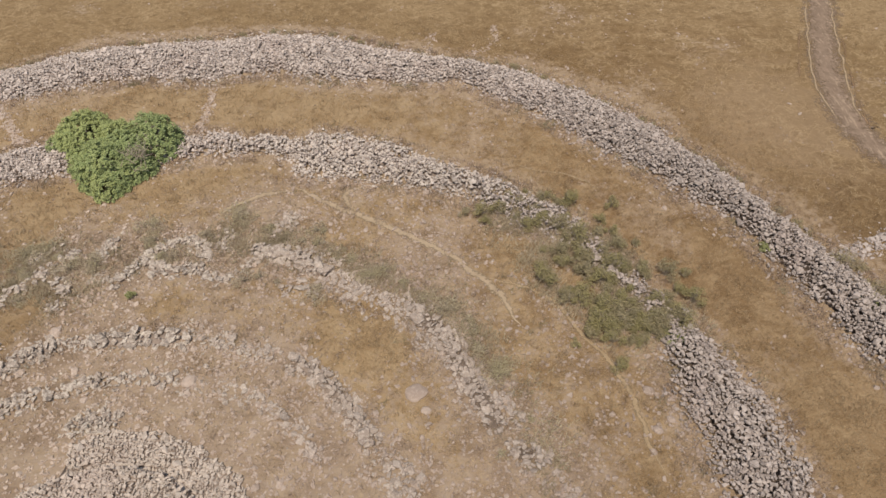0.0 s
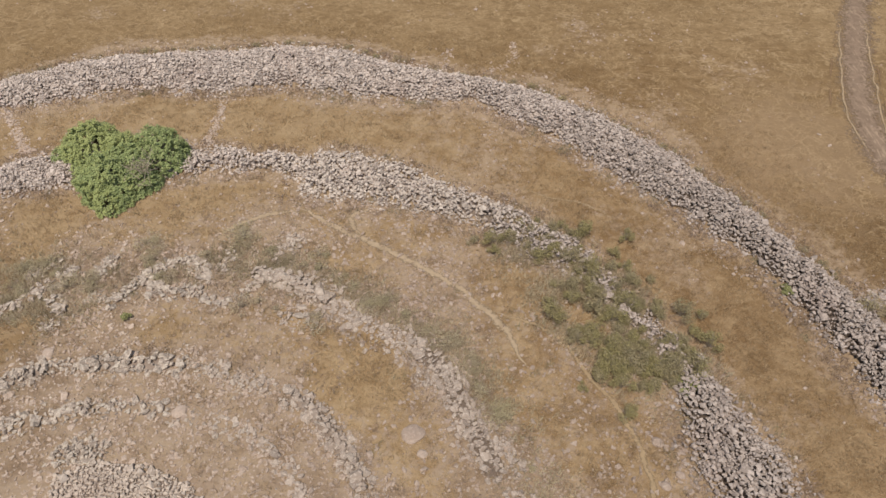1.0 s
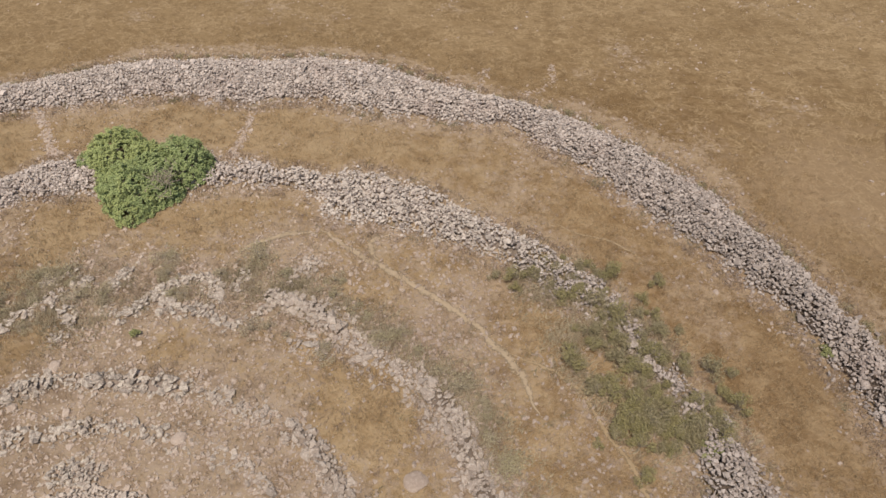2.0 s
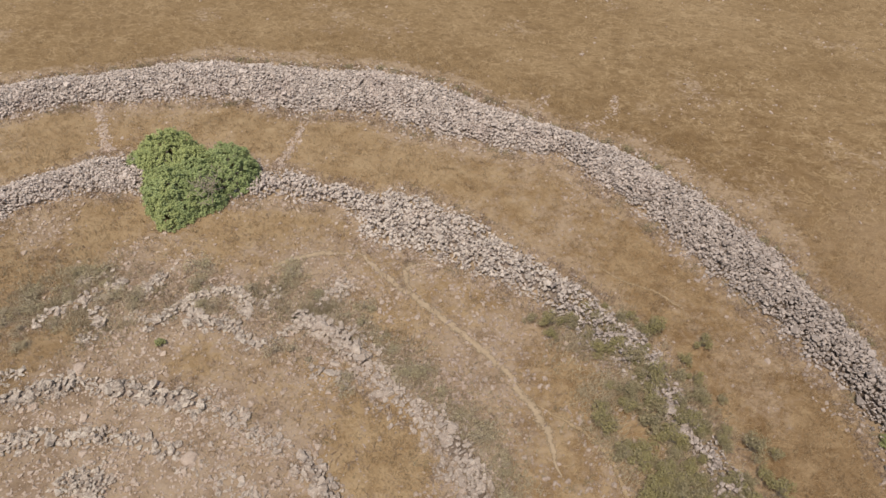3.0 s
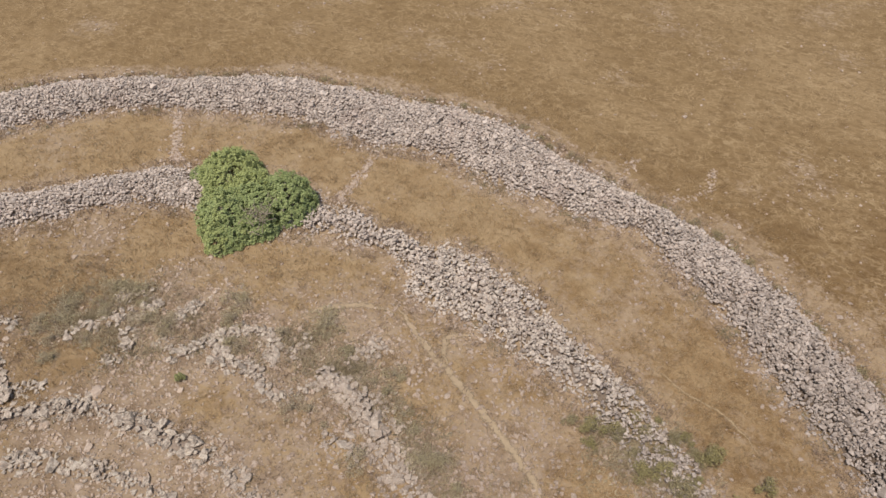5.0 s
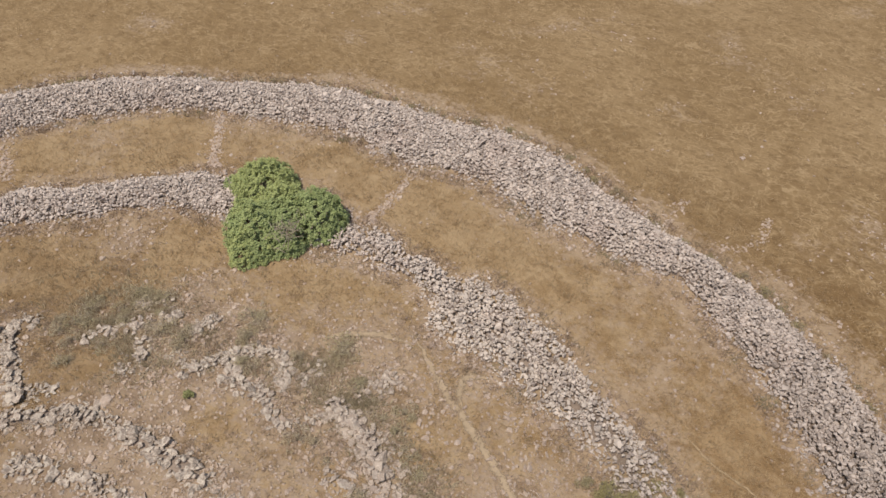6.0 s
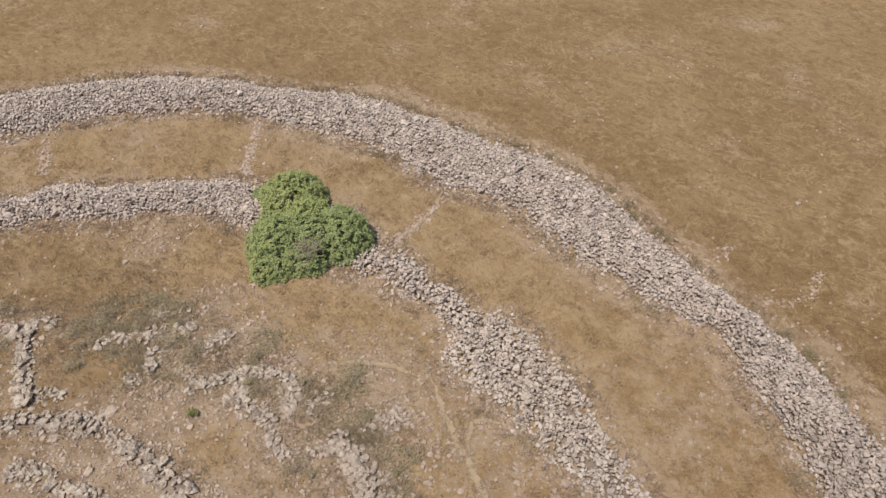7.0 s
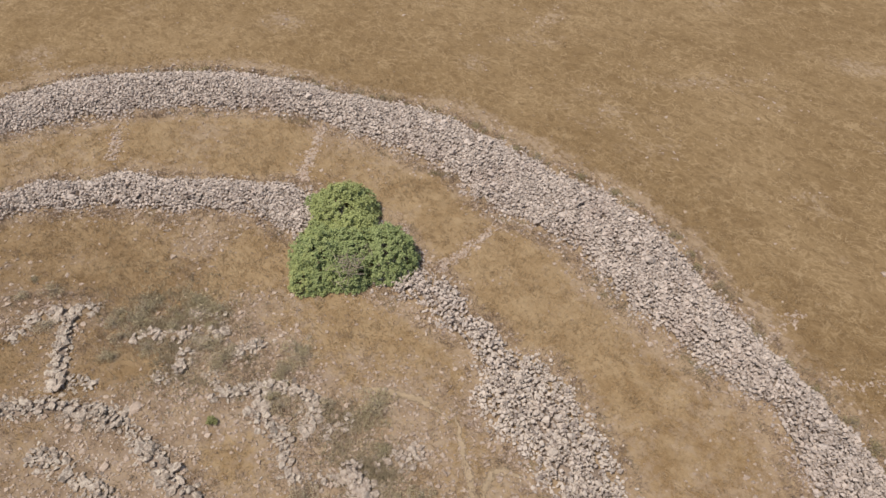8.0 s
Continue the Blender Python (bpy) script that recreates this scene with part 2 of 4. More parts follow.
TWIG = bark_material("dry_twigs", (0.290, 0.240, 0.180), (0.430, 0.365, 0.285))


# ---------------------------------------------------------------- tools
def ground_z(x, y):
    """The hilltop falls gently away to the north-west, with slight unevenness."""
    s = (y - 40) - 0.6 * x
    z = -3.2 * np.tanh(s / 160)
    near = np.exp(-(((x + 10) / 160) ** 2 + ((y - 55) / 160) ** 2))
    wave = 0.07 * np.sin(0.31 * x + 1.3) * np.sin(0.27 * y + 0.4) + 0.04 * np.sin(0.83 * x + 0.5 * y) * np.sin(0.71 * y - 0.3 * x + 2)
    return z + wave * near


def polar(x, y):
    dx, dy = np.asarray(x) - CENTRE[0], np.asarray(y) - CENTRE[1]
    return np.degrees(np.arctan2(dy, dx)), np.hypot(dx, dy)


def plan(angle, radius):
    a = np.radians(angle)
    return CENTRE[0] + radius * np.cos(a), CENTRE[1] + radius * np.sin(a)


def ripple(x, y, scale=1.0, seed=0.0):
    """Smooth unevenness between about -1 and 1."""
    x, y = np.asarray(x) / scale + seed, np.asarray(y) / scale - seed * 1.7
    return (np.sin(x * 1.3 + 2.1 * np.sin(y * 0.7)) + np.sin(y * 1.7 + 1.6 * np.sin(x * 0.9 + 1)) + np.sin(2.9 * x - 2.3 * y)) / 3


def clouds(x, y, scale, seed, octaves=4):
    """Soft random patches between 0 and 1, about scale metres across."""
    lattice = np.random.default_rng(seed).uniform(0, 1, (128, 128))
    total, weight, norm = 0.0, 1.0, 0.0
    for k in range(octaves):
        u, v = (0.8 * x + 0.6 * y) / scale + 17.3 * k, (0.8 * y - 0.6 * x) / scale + 9.1 * k
        i, j = np.floor(u).astype(int), np.floor(v).astype(int)
        f, g = u - i, v - j
        f, g = f * f * (3 - 2 * f), g * g * (3 - 2 * g)
        at = lambda p, q: lattice[p % 128, q % 128]
        total = total + weight * ((at(i, j) * (1 - f) + at(i + 1, j) * f) * (1 - g) + (at(i, j + 1) * (1 - f) + at(i + 1, j + 1) * f) * g)
        norm, weight, scale = norm + weight, weight * 0.55, scale / 2
    return np.clip(0.5 + 1.5 * (total / norm - 0.5), 0, 1)


COVER = [0, 0.20, 21, 0.25, 23.5, 0.62, 27.5, 0.62, 29.5, 0.22, 32, 0.30, 34.5, 0.68, 38, 0.68, 42, 0.62, 50, 0.80, 60, 0.76, 70, 0.9, 90, 0.95]


def edge_gap(x, y):
    """Angle, radius and how far inside a ring wall a place is (negative: outside it)."""
    a, r = polar(x, y)
    out = np.minimum(r - along(OUTER_IN, a), along(OUTER_OUT, a) - r)
    two = np.minimum(r - along(SECOND_IN, a), along(SECOND_OUT, a) - r)
    return a, r, out, two


def cover(x, y):
    """How thick the grass stands, from 0 (stony soil) to 1."""
    a, r, out, two = edge_gap(x, y)
    stony = 0.50 * np.exp(-(((x - 9) / 7) ** 2 + ((y - 23) / 10) ** 2)) + 0.3 * np.exp(-(((x + 30) / 5) ** 2 + ((y - 37) / 8) ** 2)) + 0.3 * np.exp(-(((x + 14) / 10) ** 2 + ((y - 47) / 5) ** 2))
    foot = np.interp(-np.maximum(out, two), [0, 1.3, 3.4], [0.05, 0.30, 1.0])
    foot = np.where(r > along(OUTER_OUT, a), np.interp(-out, [0, 2.4, 5.5], [0.05, 0.25, 1.0]), foot)
    return np.clip(np.minimum(along(COVER, r) - stony, foot) + 1.05 * (clouds(x, y, 7.0, 5) - 0.5) * np.clip(foot + 0.3, 0, 1), 0, 1)


def covered(me):
    """Write the cover onto a mesh that stands in world places."""
    co = np.empty(len(me.vertices) * 3, np.float32)
    me.vertices.foreach_get("co", co)
    co = co.reshape(-1, 3)
    attribute = me.attributes.new("cover", "FLOAT", "POINT")
    attribute.data.foreach_set("value", cover(co[:, 0], co[:, 1]).astype(np.float32))
    return me


def mesh_of(name, verts, faces, material):
    """A mesh from arrays of places and of equally sided faces."""
    verts, faces = np.asarray(verts, np.float32), np.asarray(faces, np.int32)
    me = bpy.data.meshes.new(name)
    me.vertices.add(len(verts))
    me.vertices.foreach_set("co", verts.ravel())
    me.loops.add(faces.size)
    me.loops.foreach_set("vertex_index", faces.ravel())
    me.polygons.add(len(faces))
    me.polygons.foreach_set("loop_start", np.arange(len(faces), dtype=np.int32) * faces.shape[1])
    me.materials.append(material)
    me.polygons.foreach_set("use_smooth", np.zeros(len(faces), bool))
    me.update(calc_edges=True)
    return me


def part(name, me, parent=None, label="", kind=""):
    ob = new(name, me)
    if parent:
        ob.parent = parent
    return tagged(ob, label, kind=kind)


def thing(name, x, y, label, category, group="", kind=""):
    ob = new(name)
    ob.location = (x, y, float(ground_z(x, y)))
    ob.empty_display_size = 0.5
    return tagged(ob, label, category, group, kind)


def local(verts, ob):
    return np.asarray(verts) - np.array(ob.location)


def turns(n, tilt=0.5):
    """Random turns: any way round the upright, and up to tilt radians over."""
    a, b, c = rng.uniform(0, 2 * np.pi, n), rng.uniform(-tilt, tilt, n), rng.uniform(-tilt, tilt, n)
    one, nil = np.ones(n), np.zeros(n)
    rz = np.stack([np.cos(a), -np.sin(a), nil, np.sin(a), np.cos(a), nil, nil, nil, one], -1).reshape(-1, 3, 3)
    rx = np.stack([one, nil, nil, nil, np.cos(b), -np.sin(b), nil, np.sin(b), np.cos(b)], -1).reshape(-1, 3, 3)
    ry = np.stack([np.cos(c), nil, np.sin(c), nil, one, nil, -np.sin(c), nil, np.cos(c)], -1).reshape(-1, 3, 3)
    return rx @ ry @ rz


def stone_shape(points):
    """A broken, blunt-cornered stone one metre across."""
    bm = bmesh.new()
    way = rng.normal(size=(points, 3))
    way /= np.linalg.norm(way, axis=1)[:, None]
    way = np.sign(way) * np.abs(way) ** 0.62
    way *= rng.uniform(0.36, 0.56, (points, 1)) * (1.10, 0.98, 0.80)
    for p in way:
        bm.verts.new(p)
    bmesh.ops.convex_hull(bm, input=bm.verts)
    for v in [v for v in bm.verts if not v.link_faces]:
        bm.verts.remove(v)
    bm.verts.index_update()
    verts = np.array([v.co for v in bm.verts])
    faces = np.array([[v.index for v in f.verts] for f in bm.faces])
    bm.free()
    return verts, faces


SHAPES = [stone_shape(k) for k in (9, 10, 11, 12, 13, 14, 15, 16, 11, 12, 10, 13)]
for k in range(8):
    # rougher, hollowed stones for the low rings
    rough_verts, rough_faces = stone_shape(20)
    SHAPES.append((rough_verts * rng.uniform(0.82, 1.16, (len(rough_verts), 1)), rough_faces))
STONE_MESH = {}


def stones(parent, places, sizes, material, near, singles=300, name="stone", tilt=0.75, flat=1.0):
    """Stones under a wall: those nearest a spot of the plan as pieces of their own, the rest joined."""
    n = len(places)
    kind = rng.integers(0, 12, n) if flat == 1.0 else rng.integers(10, 20, n)
    turn = turns(n, tilt)
    size = sizes[:, None] * rng.uniform(0.80, 1.25, (n, 3)) * (1, 1, flat)
    order = np.argsort(np.hypot(places[:, 0] - near[0], places[:, 1] - near[1]))
    base = np.array(parent.location)
    for i in order[:singles]:
        key = (int(kind[i]), material.name)
        if key not in STONE_MESH:
            STONE_MESH[key] = mesh_of("stone", *SHAPES[key[0]], material)
        ob = new(name, STONE_MESH[key])
        ob.parent = parent
        m = Matrix(turn[i].tolist()).to_4x4() @ Matrix.Diagonal((*size[i].tolist(), 1))
        ob.matrix_basis = Matrix.Translation((places[i] - base).tolist()) @ m
    rest = order[singles:]
    if len(rest):
        joined(parent, "rubble", places[rest] - base, size[rest], turn[rest], kind[rest], material)


def packed(wide, deep, cell, whole=0.16, small=0.30):
    """Stones of three sizes that fill a rectangle side by side, with narrow cracks between: places and widths."""
    i, j = np.meshgrid(np.arange(int(wide / cell)), np.arange(int(deep / cell)))
    p, size = np.stack([i.ravel() + 0.5, j.ravel() + 0.5], -1) * cell, np.full(i.size, cell)
    done = []
    for share in (whole, 1 - small, 1.0):
        stay = rng.uniform(0, 1, len(p)) < share
        done.append((p[stay], size[stay]))
        p, size = p[~stay], size[~stay] / 2
        p = np.concatenate([p + size[:, None] / 2 * np.array(k) for k in ((-1, -1), (-1, 1), (1, -1), (1, 1))])
        size = np.tile(size, 4)
    p, size = np.concatenate([d[0] for d in done]), np.concatenate([d[1] for d in done])
    p = p + rng.uniform(-0.20, 0.20, p.shape) * size[:, None]
    bend = np.stack([ripple(p[:, 0], p[:, 1], 1.1, 7), ripple(p[:, 0], p[:, 1], 1.2, 3)], -1)
    return p + 0.30 * bend, size


def joined(parent, name, places, size, turn, kind, material):
    verts, faces, start = [], [], 0
    for k, (v, f) in enumerate(SHAPES):
        some = np.flatnonzero(kind == k)
        if not len(some):
            continue
        out = np.einsum("nij,nkj->nki", turn[some], v[None] * size[some, None]) + places[some, None]
        verts.append(out.reshape(-1, 3))
        faces.append((f[None] + (start + np.arange(len(some)) * len(v))[:, None, None]).reshape(-1, 3))
        start += len(some) * len(v)
    return part(name, mesh_of(name, np.concatenate(verts), np.concatenate(faces), material), parent, kind="stuff")


def rows_of(table):
    a = np.array(table, float).reshape(-1, 2)
    return a[:, 0], a[:, 1]


def along(table, angle):
    return np.interp(angle, *rows_of(table))


# ---------------------------------------------------------------- plan of the ring walls: angle, radius
OUTER_OUT = [4, 63.8, 16, 63.8, 21, 63.7, 30, 63.2, 36, 63.8, 43, 64.5, 49, 65.4, 56, 65.8, 62, 66.0, 68, 65.0, 74, 65.0, 81, 66.8, 87, 67.3,
             93, 66.5, 99, 66.7, 106, 67.4, 112, 67.4, 118, 66.9, 125, 67.9, 131, 68.6, 138, 68.2, 148, 67.2, 153, 65.2, 164, 64.0]
OUTER_IN = [4, 59.5, 16, 59.3, 20, 58.0, 29, 58.7, 33, 59.3, 39, 58.7, 45, 58.5, 50, 58.8, 56, 59.7, 61, 60.2, 66, 61.5, 72, 58.8, 80, 57.8,
            87, 58.9, 93, 57.8, 99, 58.2, 102, 59.8, 106, 59.6, 111, 60.2, 118, 60.9, 123, 62.0, 129, 61.1, 135, 60.6, 141, 59.7, 147, 58.2, 152, 58.0, 164, 57.5]
SECOND_OUT = [2, 48.1, 8, 48.1, 15, 48.8, 21, 47.9, 26, 47.9, 32, 47.8, 38, 47.6, 42, 48.3, 45, 48.6, 50, 48.4, 56, 47.8, 61, 47.4, 67, 48.0, 73, 48.2, 78, 48.3,
              81, 46.4, 84, 46.9, 87, 46.2, 90, 47.2, 95, 47.4, 100, 49.5, 110, 48.6, 114, 50.0, 117, 50.3, 123, 48.7, 130, 48.2, 137, 49.1, 140, 47.6, 146, 48.0, 150, 47.1, 162, 47.0]
SECOND_IN = [2, 42.1, 10, 42.1, 16, 42.4, 21, 42.8, 26, 44.9, 32, 45.5, 38, 45.3, 42, 45.3, 45, 44.9, 50, 44.2, 55, 44.2, 60, 43.4, 64, 42.6, 67, 42.4, 72, 41.6, 76, 41.0,
             78.5, 41.3, 79.5, 43.3, 84, 44.1, 89, 43.8, 95, 43.0, 100, 43.0, 109, 43.8, 114, 44.5, 117, 45.0, 123, 44.5, 129, 43.6, 136, 43.7, 143, 43.6, 150, 43.7, 162, 43.5]
SECOND_FULL = [-10, 0.1, 2, 1, 25, 1, 27, 0.5, 34, 0.34, 40, 0.42, 42, 0.52, 45, 0.58, 49, 0.58, 54, 0.70, 58, 0.76, 79, 0.76, 81, 0.70, 90, 0.72, 95, 0.65, 100, 0.75, 112, 0.95, 160, 0.95, 168, 0.1]


# ---------------------------------------------------------------- ground
def spread(lo, hi, step, reach):
    inner = np.arange(lo, hi + step, step)
    out = step * np.cumsum(1.28 ** np.arange(1, 40))
    out = out[out < reach]
    return np.concatenate([lo - out[::-1], inner, inner[-1] + out])


def ground_sheet():
    xs, ys = spread(-100, 80, 1.0, 2200), spread(-20, 150, 1.0, 2200)
    x, y = np.meshgrid(xs, ys)
    verts = np.stack([x, y, ground_z(x, y)], -1).reshape(-1, 3)
    w = len(xs)
    i = (np.arange(len(ys) - 1)[:, None] * w + np.arange(w - 1)).ravel()
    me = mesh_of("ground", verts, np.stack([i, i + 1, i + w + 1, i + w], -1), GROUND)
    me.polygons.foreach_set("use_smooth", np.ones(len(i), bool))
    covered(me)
    return tagged(new("ground", me), "dry hilltop ground with straw-coloured grass and stony soil", "ground", kind="structure")


ground_sheet()


def smooth_line(points, step=0.5):
    p = np.array(points, float).reshape(-1, 2)
    for _ in range(3):
        q, r = p[:-1] * 0.75 + p[1:] * 0.25, p[:-1] * 0.25 + p[1:] * 0.75
        p = np.concatenate([p[:1], np.stack([q, r], 1).reshape(-1, 2), p[-1:]])
    d = np.concatenate([[0], np.cumsum(np.hypot(*np.diff(p, axis=0).T))])
    s = np.arange(0, d[-1], step)
    return np.stack([np.interp(s, d, p[:, 0]), np.interp(s, d, p[:, 1])], -1)


def worn_strip(name, points, width, material, label, lift=0.03, wander=0.16):
    p = smooth_line(points)
    p = p + wander * np.stack([ripple(p[:, 0], p[:, 1], 0.9, 1), ripple(p[:, 0], p[:, 1], 0.8, 5)], -1)
    way = np.gradient(p, axis=0)
    way /= np.linalg.norm(way, axis=1)[:, None]
    side = np.stack([way[:, 1], -way[:, 0]], -1)
    across = np.linspace(-1, 1, 9)
    half = width / 2 * (1 + 0.18 * ripple(p[:, 0], p[:, 1], 1.1, 4))
    run = np.arange(len(p)) * 0.5
    half = half * np.clip(np.minimum(run, run[-1] - run) / min(3.5, 0.3 * run[-1] + 0.1), 0.05, 1)
    xy = p[:, None] + side[:, None] * (across[None, :] * half[:, None])[..., None]
    z = ground_z(xy[..., 0], xy[..., 1]) + lift
    w = len(across)
    i = (np.arange(len(p) - 1)[:, None] * w + np.arange(w - 1)).ravel()
    me = mesh_of(name, np.concatenate([xy, z[..., None]], -1).reshape(-1, 3), np.stack([i, i + 1, i + w + 1, i + w], -1), material)
    rim = me.attributes.new("rim", "FLOAT", "POINT")
    rim.data.foreach_set("value", np.tile(np.abs(across), len(p)).astype(np.float32))
    me.polygons.foreach_set("use_smooth", np.ones(len(i), bool))
    return tagged(new(name, me), label, "path", kind="structure")


TRACK_LINE = [60, 108, 55, 95, 50.1, 83.6, 47.3, 75.4, 45.0, 68.0, 44.0, 63.2, 43.5, 57.6, 44.4, 52.7, 47.2, 49.0, 55, 43, 66, 37]
PATH_LINES = [
    [-14.8, 49.6, -13.6, 48.8, -12.3, 47.9, -9.5, 46.1, -6.5, 44.6, -3.3, 42.5, 0.7, 40.2, 3.4, 37.1, 5.2, 35.0, 5.8, 33.0, 6.6, 31.4],
    [3.4, 37.3, 6.0, 36.6, 8.5, 35.2, 9.8, 34.0, 10.3, 32.6, 11.1, 31.1, 12.4, 29.7, 13.2, 27.9, 14.2, 25.4, 14.6, 21.3, 15.5, 18.3],
    [-7.0, 49.6, -9.3, 48.6, -9.2, 47.2, -8.0, 45.5],
    [-21.7, 44.6, -21.2, 45.5, -20.1, 47.0, -17.9, 48.2, -15.5, 48.8, -13.4, 48.6],
    [6.0, 53, 8.0, 51.8, 10.6, 50.9, 13.1, 50.4, 16, 47.5],
]
worn_strip("dirt_track", TRACK_LINE, 5.0, TRACK, "bare brown vehicle track worn into dry grass", 0.05)
for line in ([44.9, 76.4, 43.6, 73.0, 42.9, 71.0], [42.4, 69.8, 41.8, 67.8, 41.2, 65.8], [49.6, 75.2, 48.8, 72.2, 48.1, 69.8], [47.6, 68.0, 46.8, 64.8, 46.2, 62.4], [45.9, 60.8, 45.3, 57.6, 44.9, 55.3],
             [46.2, 79.0, 45.7, 77.9], [50.4, 77.6, 50.0, 76.3]):
    worn_strip("wheel_rut", line, 0.34, RUT, "narrow brown wheel rut beside the track", 0.05, 0.04)
for line in ([48.4, 84.0, 45.6, 75.6, 43.2, 68.2, 42.3, 63.0, 42.4, 57.2], [51.4, 83.4, 48.9, 75.0, 46.9, 67.6, 45.6, 62.6, 44.7, 57.0]):
    worn_strip("track_verge", line, 0.34, DUST, "pale dusty verge along the vehicle track", 0.07, 0.20)
for line, wide, soil in zip(PATH_LINES, (0.90, 0.55, 0.85, 0.85, 0.30), (FOOTPATH, FAINT, FOOTPATH, FOOTPATH, FAINT)):
    worn_strip("footpath", line, wide, soil, "narrow pale footpath trodden through dry grass", 0.05)


# ---------------------------------------------------------------- ring walls

def wall_edges(inner, outer, angle):
    x, y = plan(angle, 50)
    a = along(inner, angle) + 0.45 * ripple(x, y, 1.3, 2)
    b = along(outer, angle) + 0.35 + 0.40 * ripple(x, y, 1.5, 9)
    return a, b


def heap(u):
    """Height of the tumbled heap across its width, from -1 (inner rim) to 1 (outer rim)."""
    return np.clip(1 - np.abs(u) ** 1.9, 0, 1)


def ring_wall(name, inner, outer, height, first, last, full, near, label, pitch, material=None):
    middle = plan((first + last) / 2, along(inner, (first + last) / 2))
    wall = thing(name, *middle, label, "stone wall", kind="structure")
    # the earth and small rubble inside the heap
    angles, u = np.arange(first, last + 0.4, 0.4), np.linspace(-0.86, 0.86, 15)
    lo, hi = wall_edges(inner, outer, angles)
    radius = lo[:, None] + (u + 1) / 2 * (hi - lo)[:, None]
    x, y = plan(angles[:, None], radius)
    thick = along(full, angles)[:, None] if full else 1.0
    z = ground_z(x, y) + height * heap(u) * np.sqrt(thick) + 0.10 * ripple(x, y, 0.5, 3) * heap(u) - np.interp(angles, [30, 55], [0.62, 0.48])[:, None] - 0.9 * (1 - np.minimum(1, 1.1 * thick))
    w = len(u)
    i = (np.arange(len(angles) - 1)[:, None] * w + np.arange(w - 1)).ravel()
    part("core", mesh_of("core", local(np.stack([x, y, z], -1).reshape(-1, 3), wall), np.stack([i, i + w, i + w + 1, i + 1], -1), RUBBLE), wall, "soil and small rubble under the stones")
    # the stones lie side by side over the heap, with smaller ones in the cracks under them
    mean, widest = (along(inner, (first + last) / 2) + along(outer, (first + last) / 2)) / 2, np.max(hi - lo)
    p, size = packed(math.radians(last - first) * mean, widest + 3.0, pitch, 0.06, 0.34)
    under = packed(math.radians(last - first) * mean, widest + 3.0, 0.62, 0.0, 0.0)
    below = np.append(np.zeros(len(p)), np.ones(len(under[0])))
    p, size = np.concatenate([p, under[0]]), np.append(size, under[1])
    a, d = first + np.degrees(p[:, 0] / mean), p[:, 1] - 1.5
    lo2, hi2 = wall_edges(inner, outer, a)
    u2 = d / (hi2 - lo2) * 2 - 1
    x, y = plan(a, lo2 + d)
    rough = np.abs(u2) + 0.42 * (clouds(x, y, 1.9, 12, 3) - 0.5) + 0.10 * rng.normal(size=len(a)) + 0.25 * (size > 0.5)
    keep = (rng.uniform(0, 1, len(a)) < np.clip((1.16 - rough) / 0.34, 0.04, 0.97)) & (np.abs(u2) < 1.30)
    share = along(full, a) if full else np.ones(len(a))
    share = share * np.where(share < 0.9, np.clip(0.50 + 1.1 * clouds(x, y, 2.4, 19, 3), 0, 1), 1)
    keep &= rng.uniform(0, 1, len(a)) < share
    keep &= (below < 0.5) | (rng.uniform(0, 1, len(a)) > np.interp(a, [30, 55], [0.5, 0.0]))
    x, y, size, u2, share, below = x[keep], y[keep], size[keep], u2[keep], share[keep], below[keep]
    z = ground_z(x, y) + height * heap(u2) * np.sqrt(share) + 0.10 * size - 0.24 * below + rng.normal(0, 1, len(x)) * np.interp(a[keep], [30, 60], [0.12, 0.08])
    stones(wall, np.stack([x, y, z], -1), size * 1.14, material or STONE, near, tilt=0.34)
    return wall


ring_wall("outer_ring_wall", OUTER_IN, OUTER_OUT, 1.20, -6, 170, [-6, 0.1, 3, 1, 164, 1, 170, 0.1], (20, 52), "broad tumbled ring wall of grey basalt boulders on dry grass", 0.60)
ring_wall("second_ring_wall", SECOND_IN, SECOND_OUT, 0.95, -10, 168, SECOND_FULL, (19, 26), "collapsed inner ring wall of loose grey basalt stones", 0.60)


def bank_height(u, height):
    return 0.62 * height * np.clip(1 - np.abs(u) ** 2 / 1.4, 0, 1)


def bank(points, width, height, sunk):
    """The low ridge of soil in which a row of stones sits."""
    p = smooth_line(points, 0.4)
    way = np.gradient(p, axis=0)
    way /= np.linalg.norm(way, axis=1)[:, None]
    u = np.linspace(-1.5, 1.5, 11)
    xy = p[:, None] + np.stack([way[:, 1], -way[:, 0]], -1)[:, None] * (u * width / 2)[None, :, None]
    run = np.arange(len(p)) * 0.4
    ends = np.clip(np.minimum(run, run[-1] - run) / 0.8, 0, 1)[:, None]
    z = ground_z(xy[..., 0], xy[..., 1]) + bank_height(u, height) * ends + 0.05 * ripple(xy[..., 0], xy[..., 1], 0.35, 8) * ends * (np.abs(u) < 1.3) - 0.05 - sunk * (np.abs(u) < 1.1)
    i = (np.arange(len(p) - 1)[:, None] * len(u) + np.arange(len(u) - 1)).ravel()
    return np.concatenate([xy, z[..., None]], -1).reshape(-1, 3), np.stack([i, i + 1, i + len(u) + 1, i + len(u)], -1)


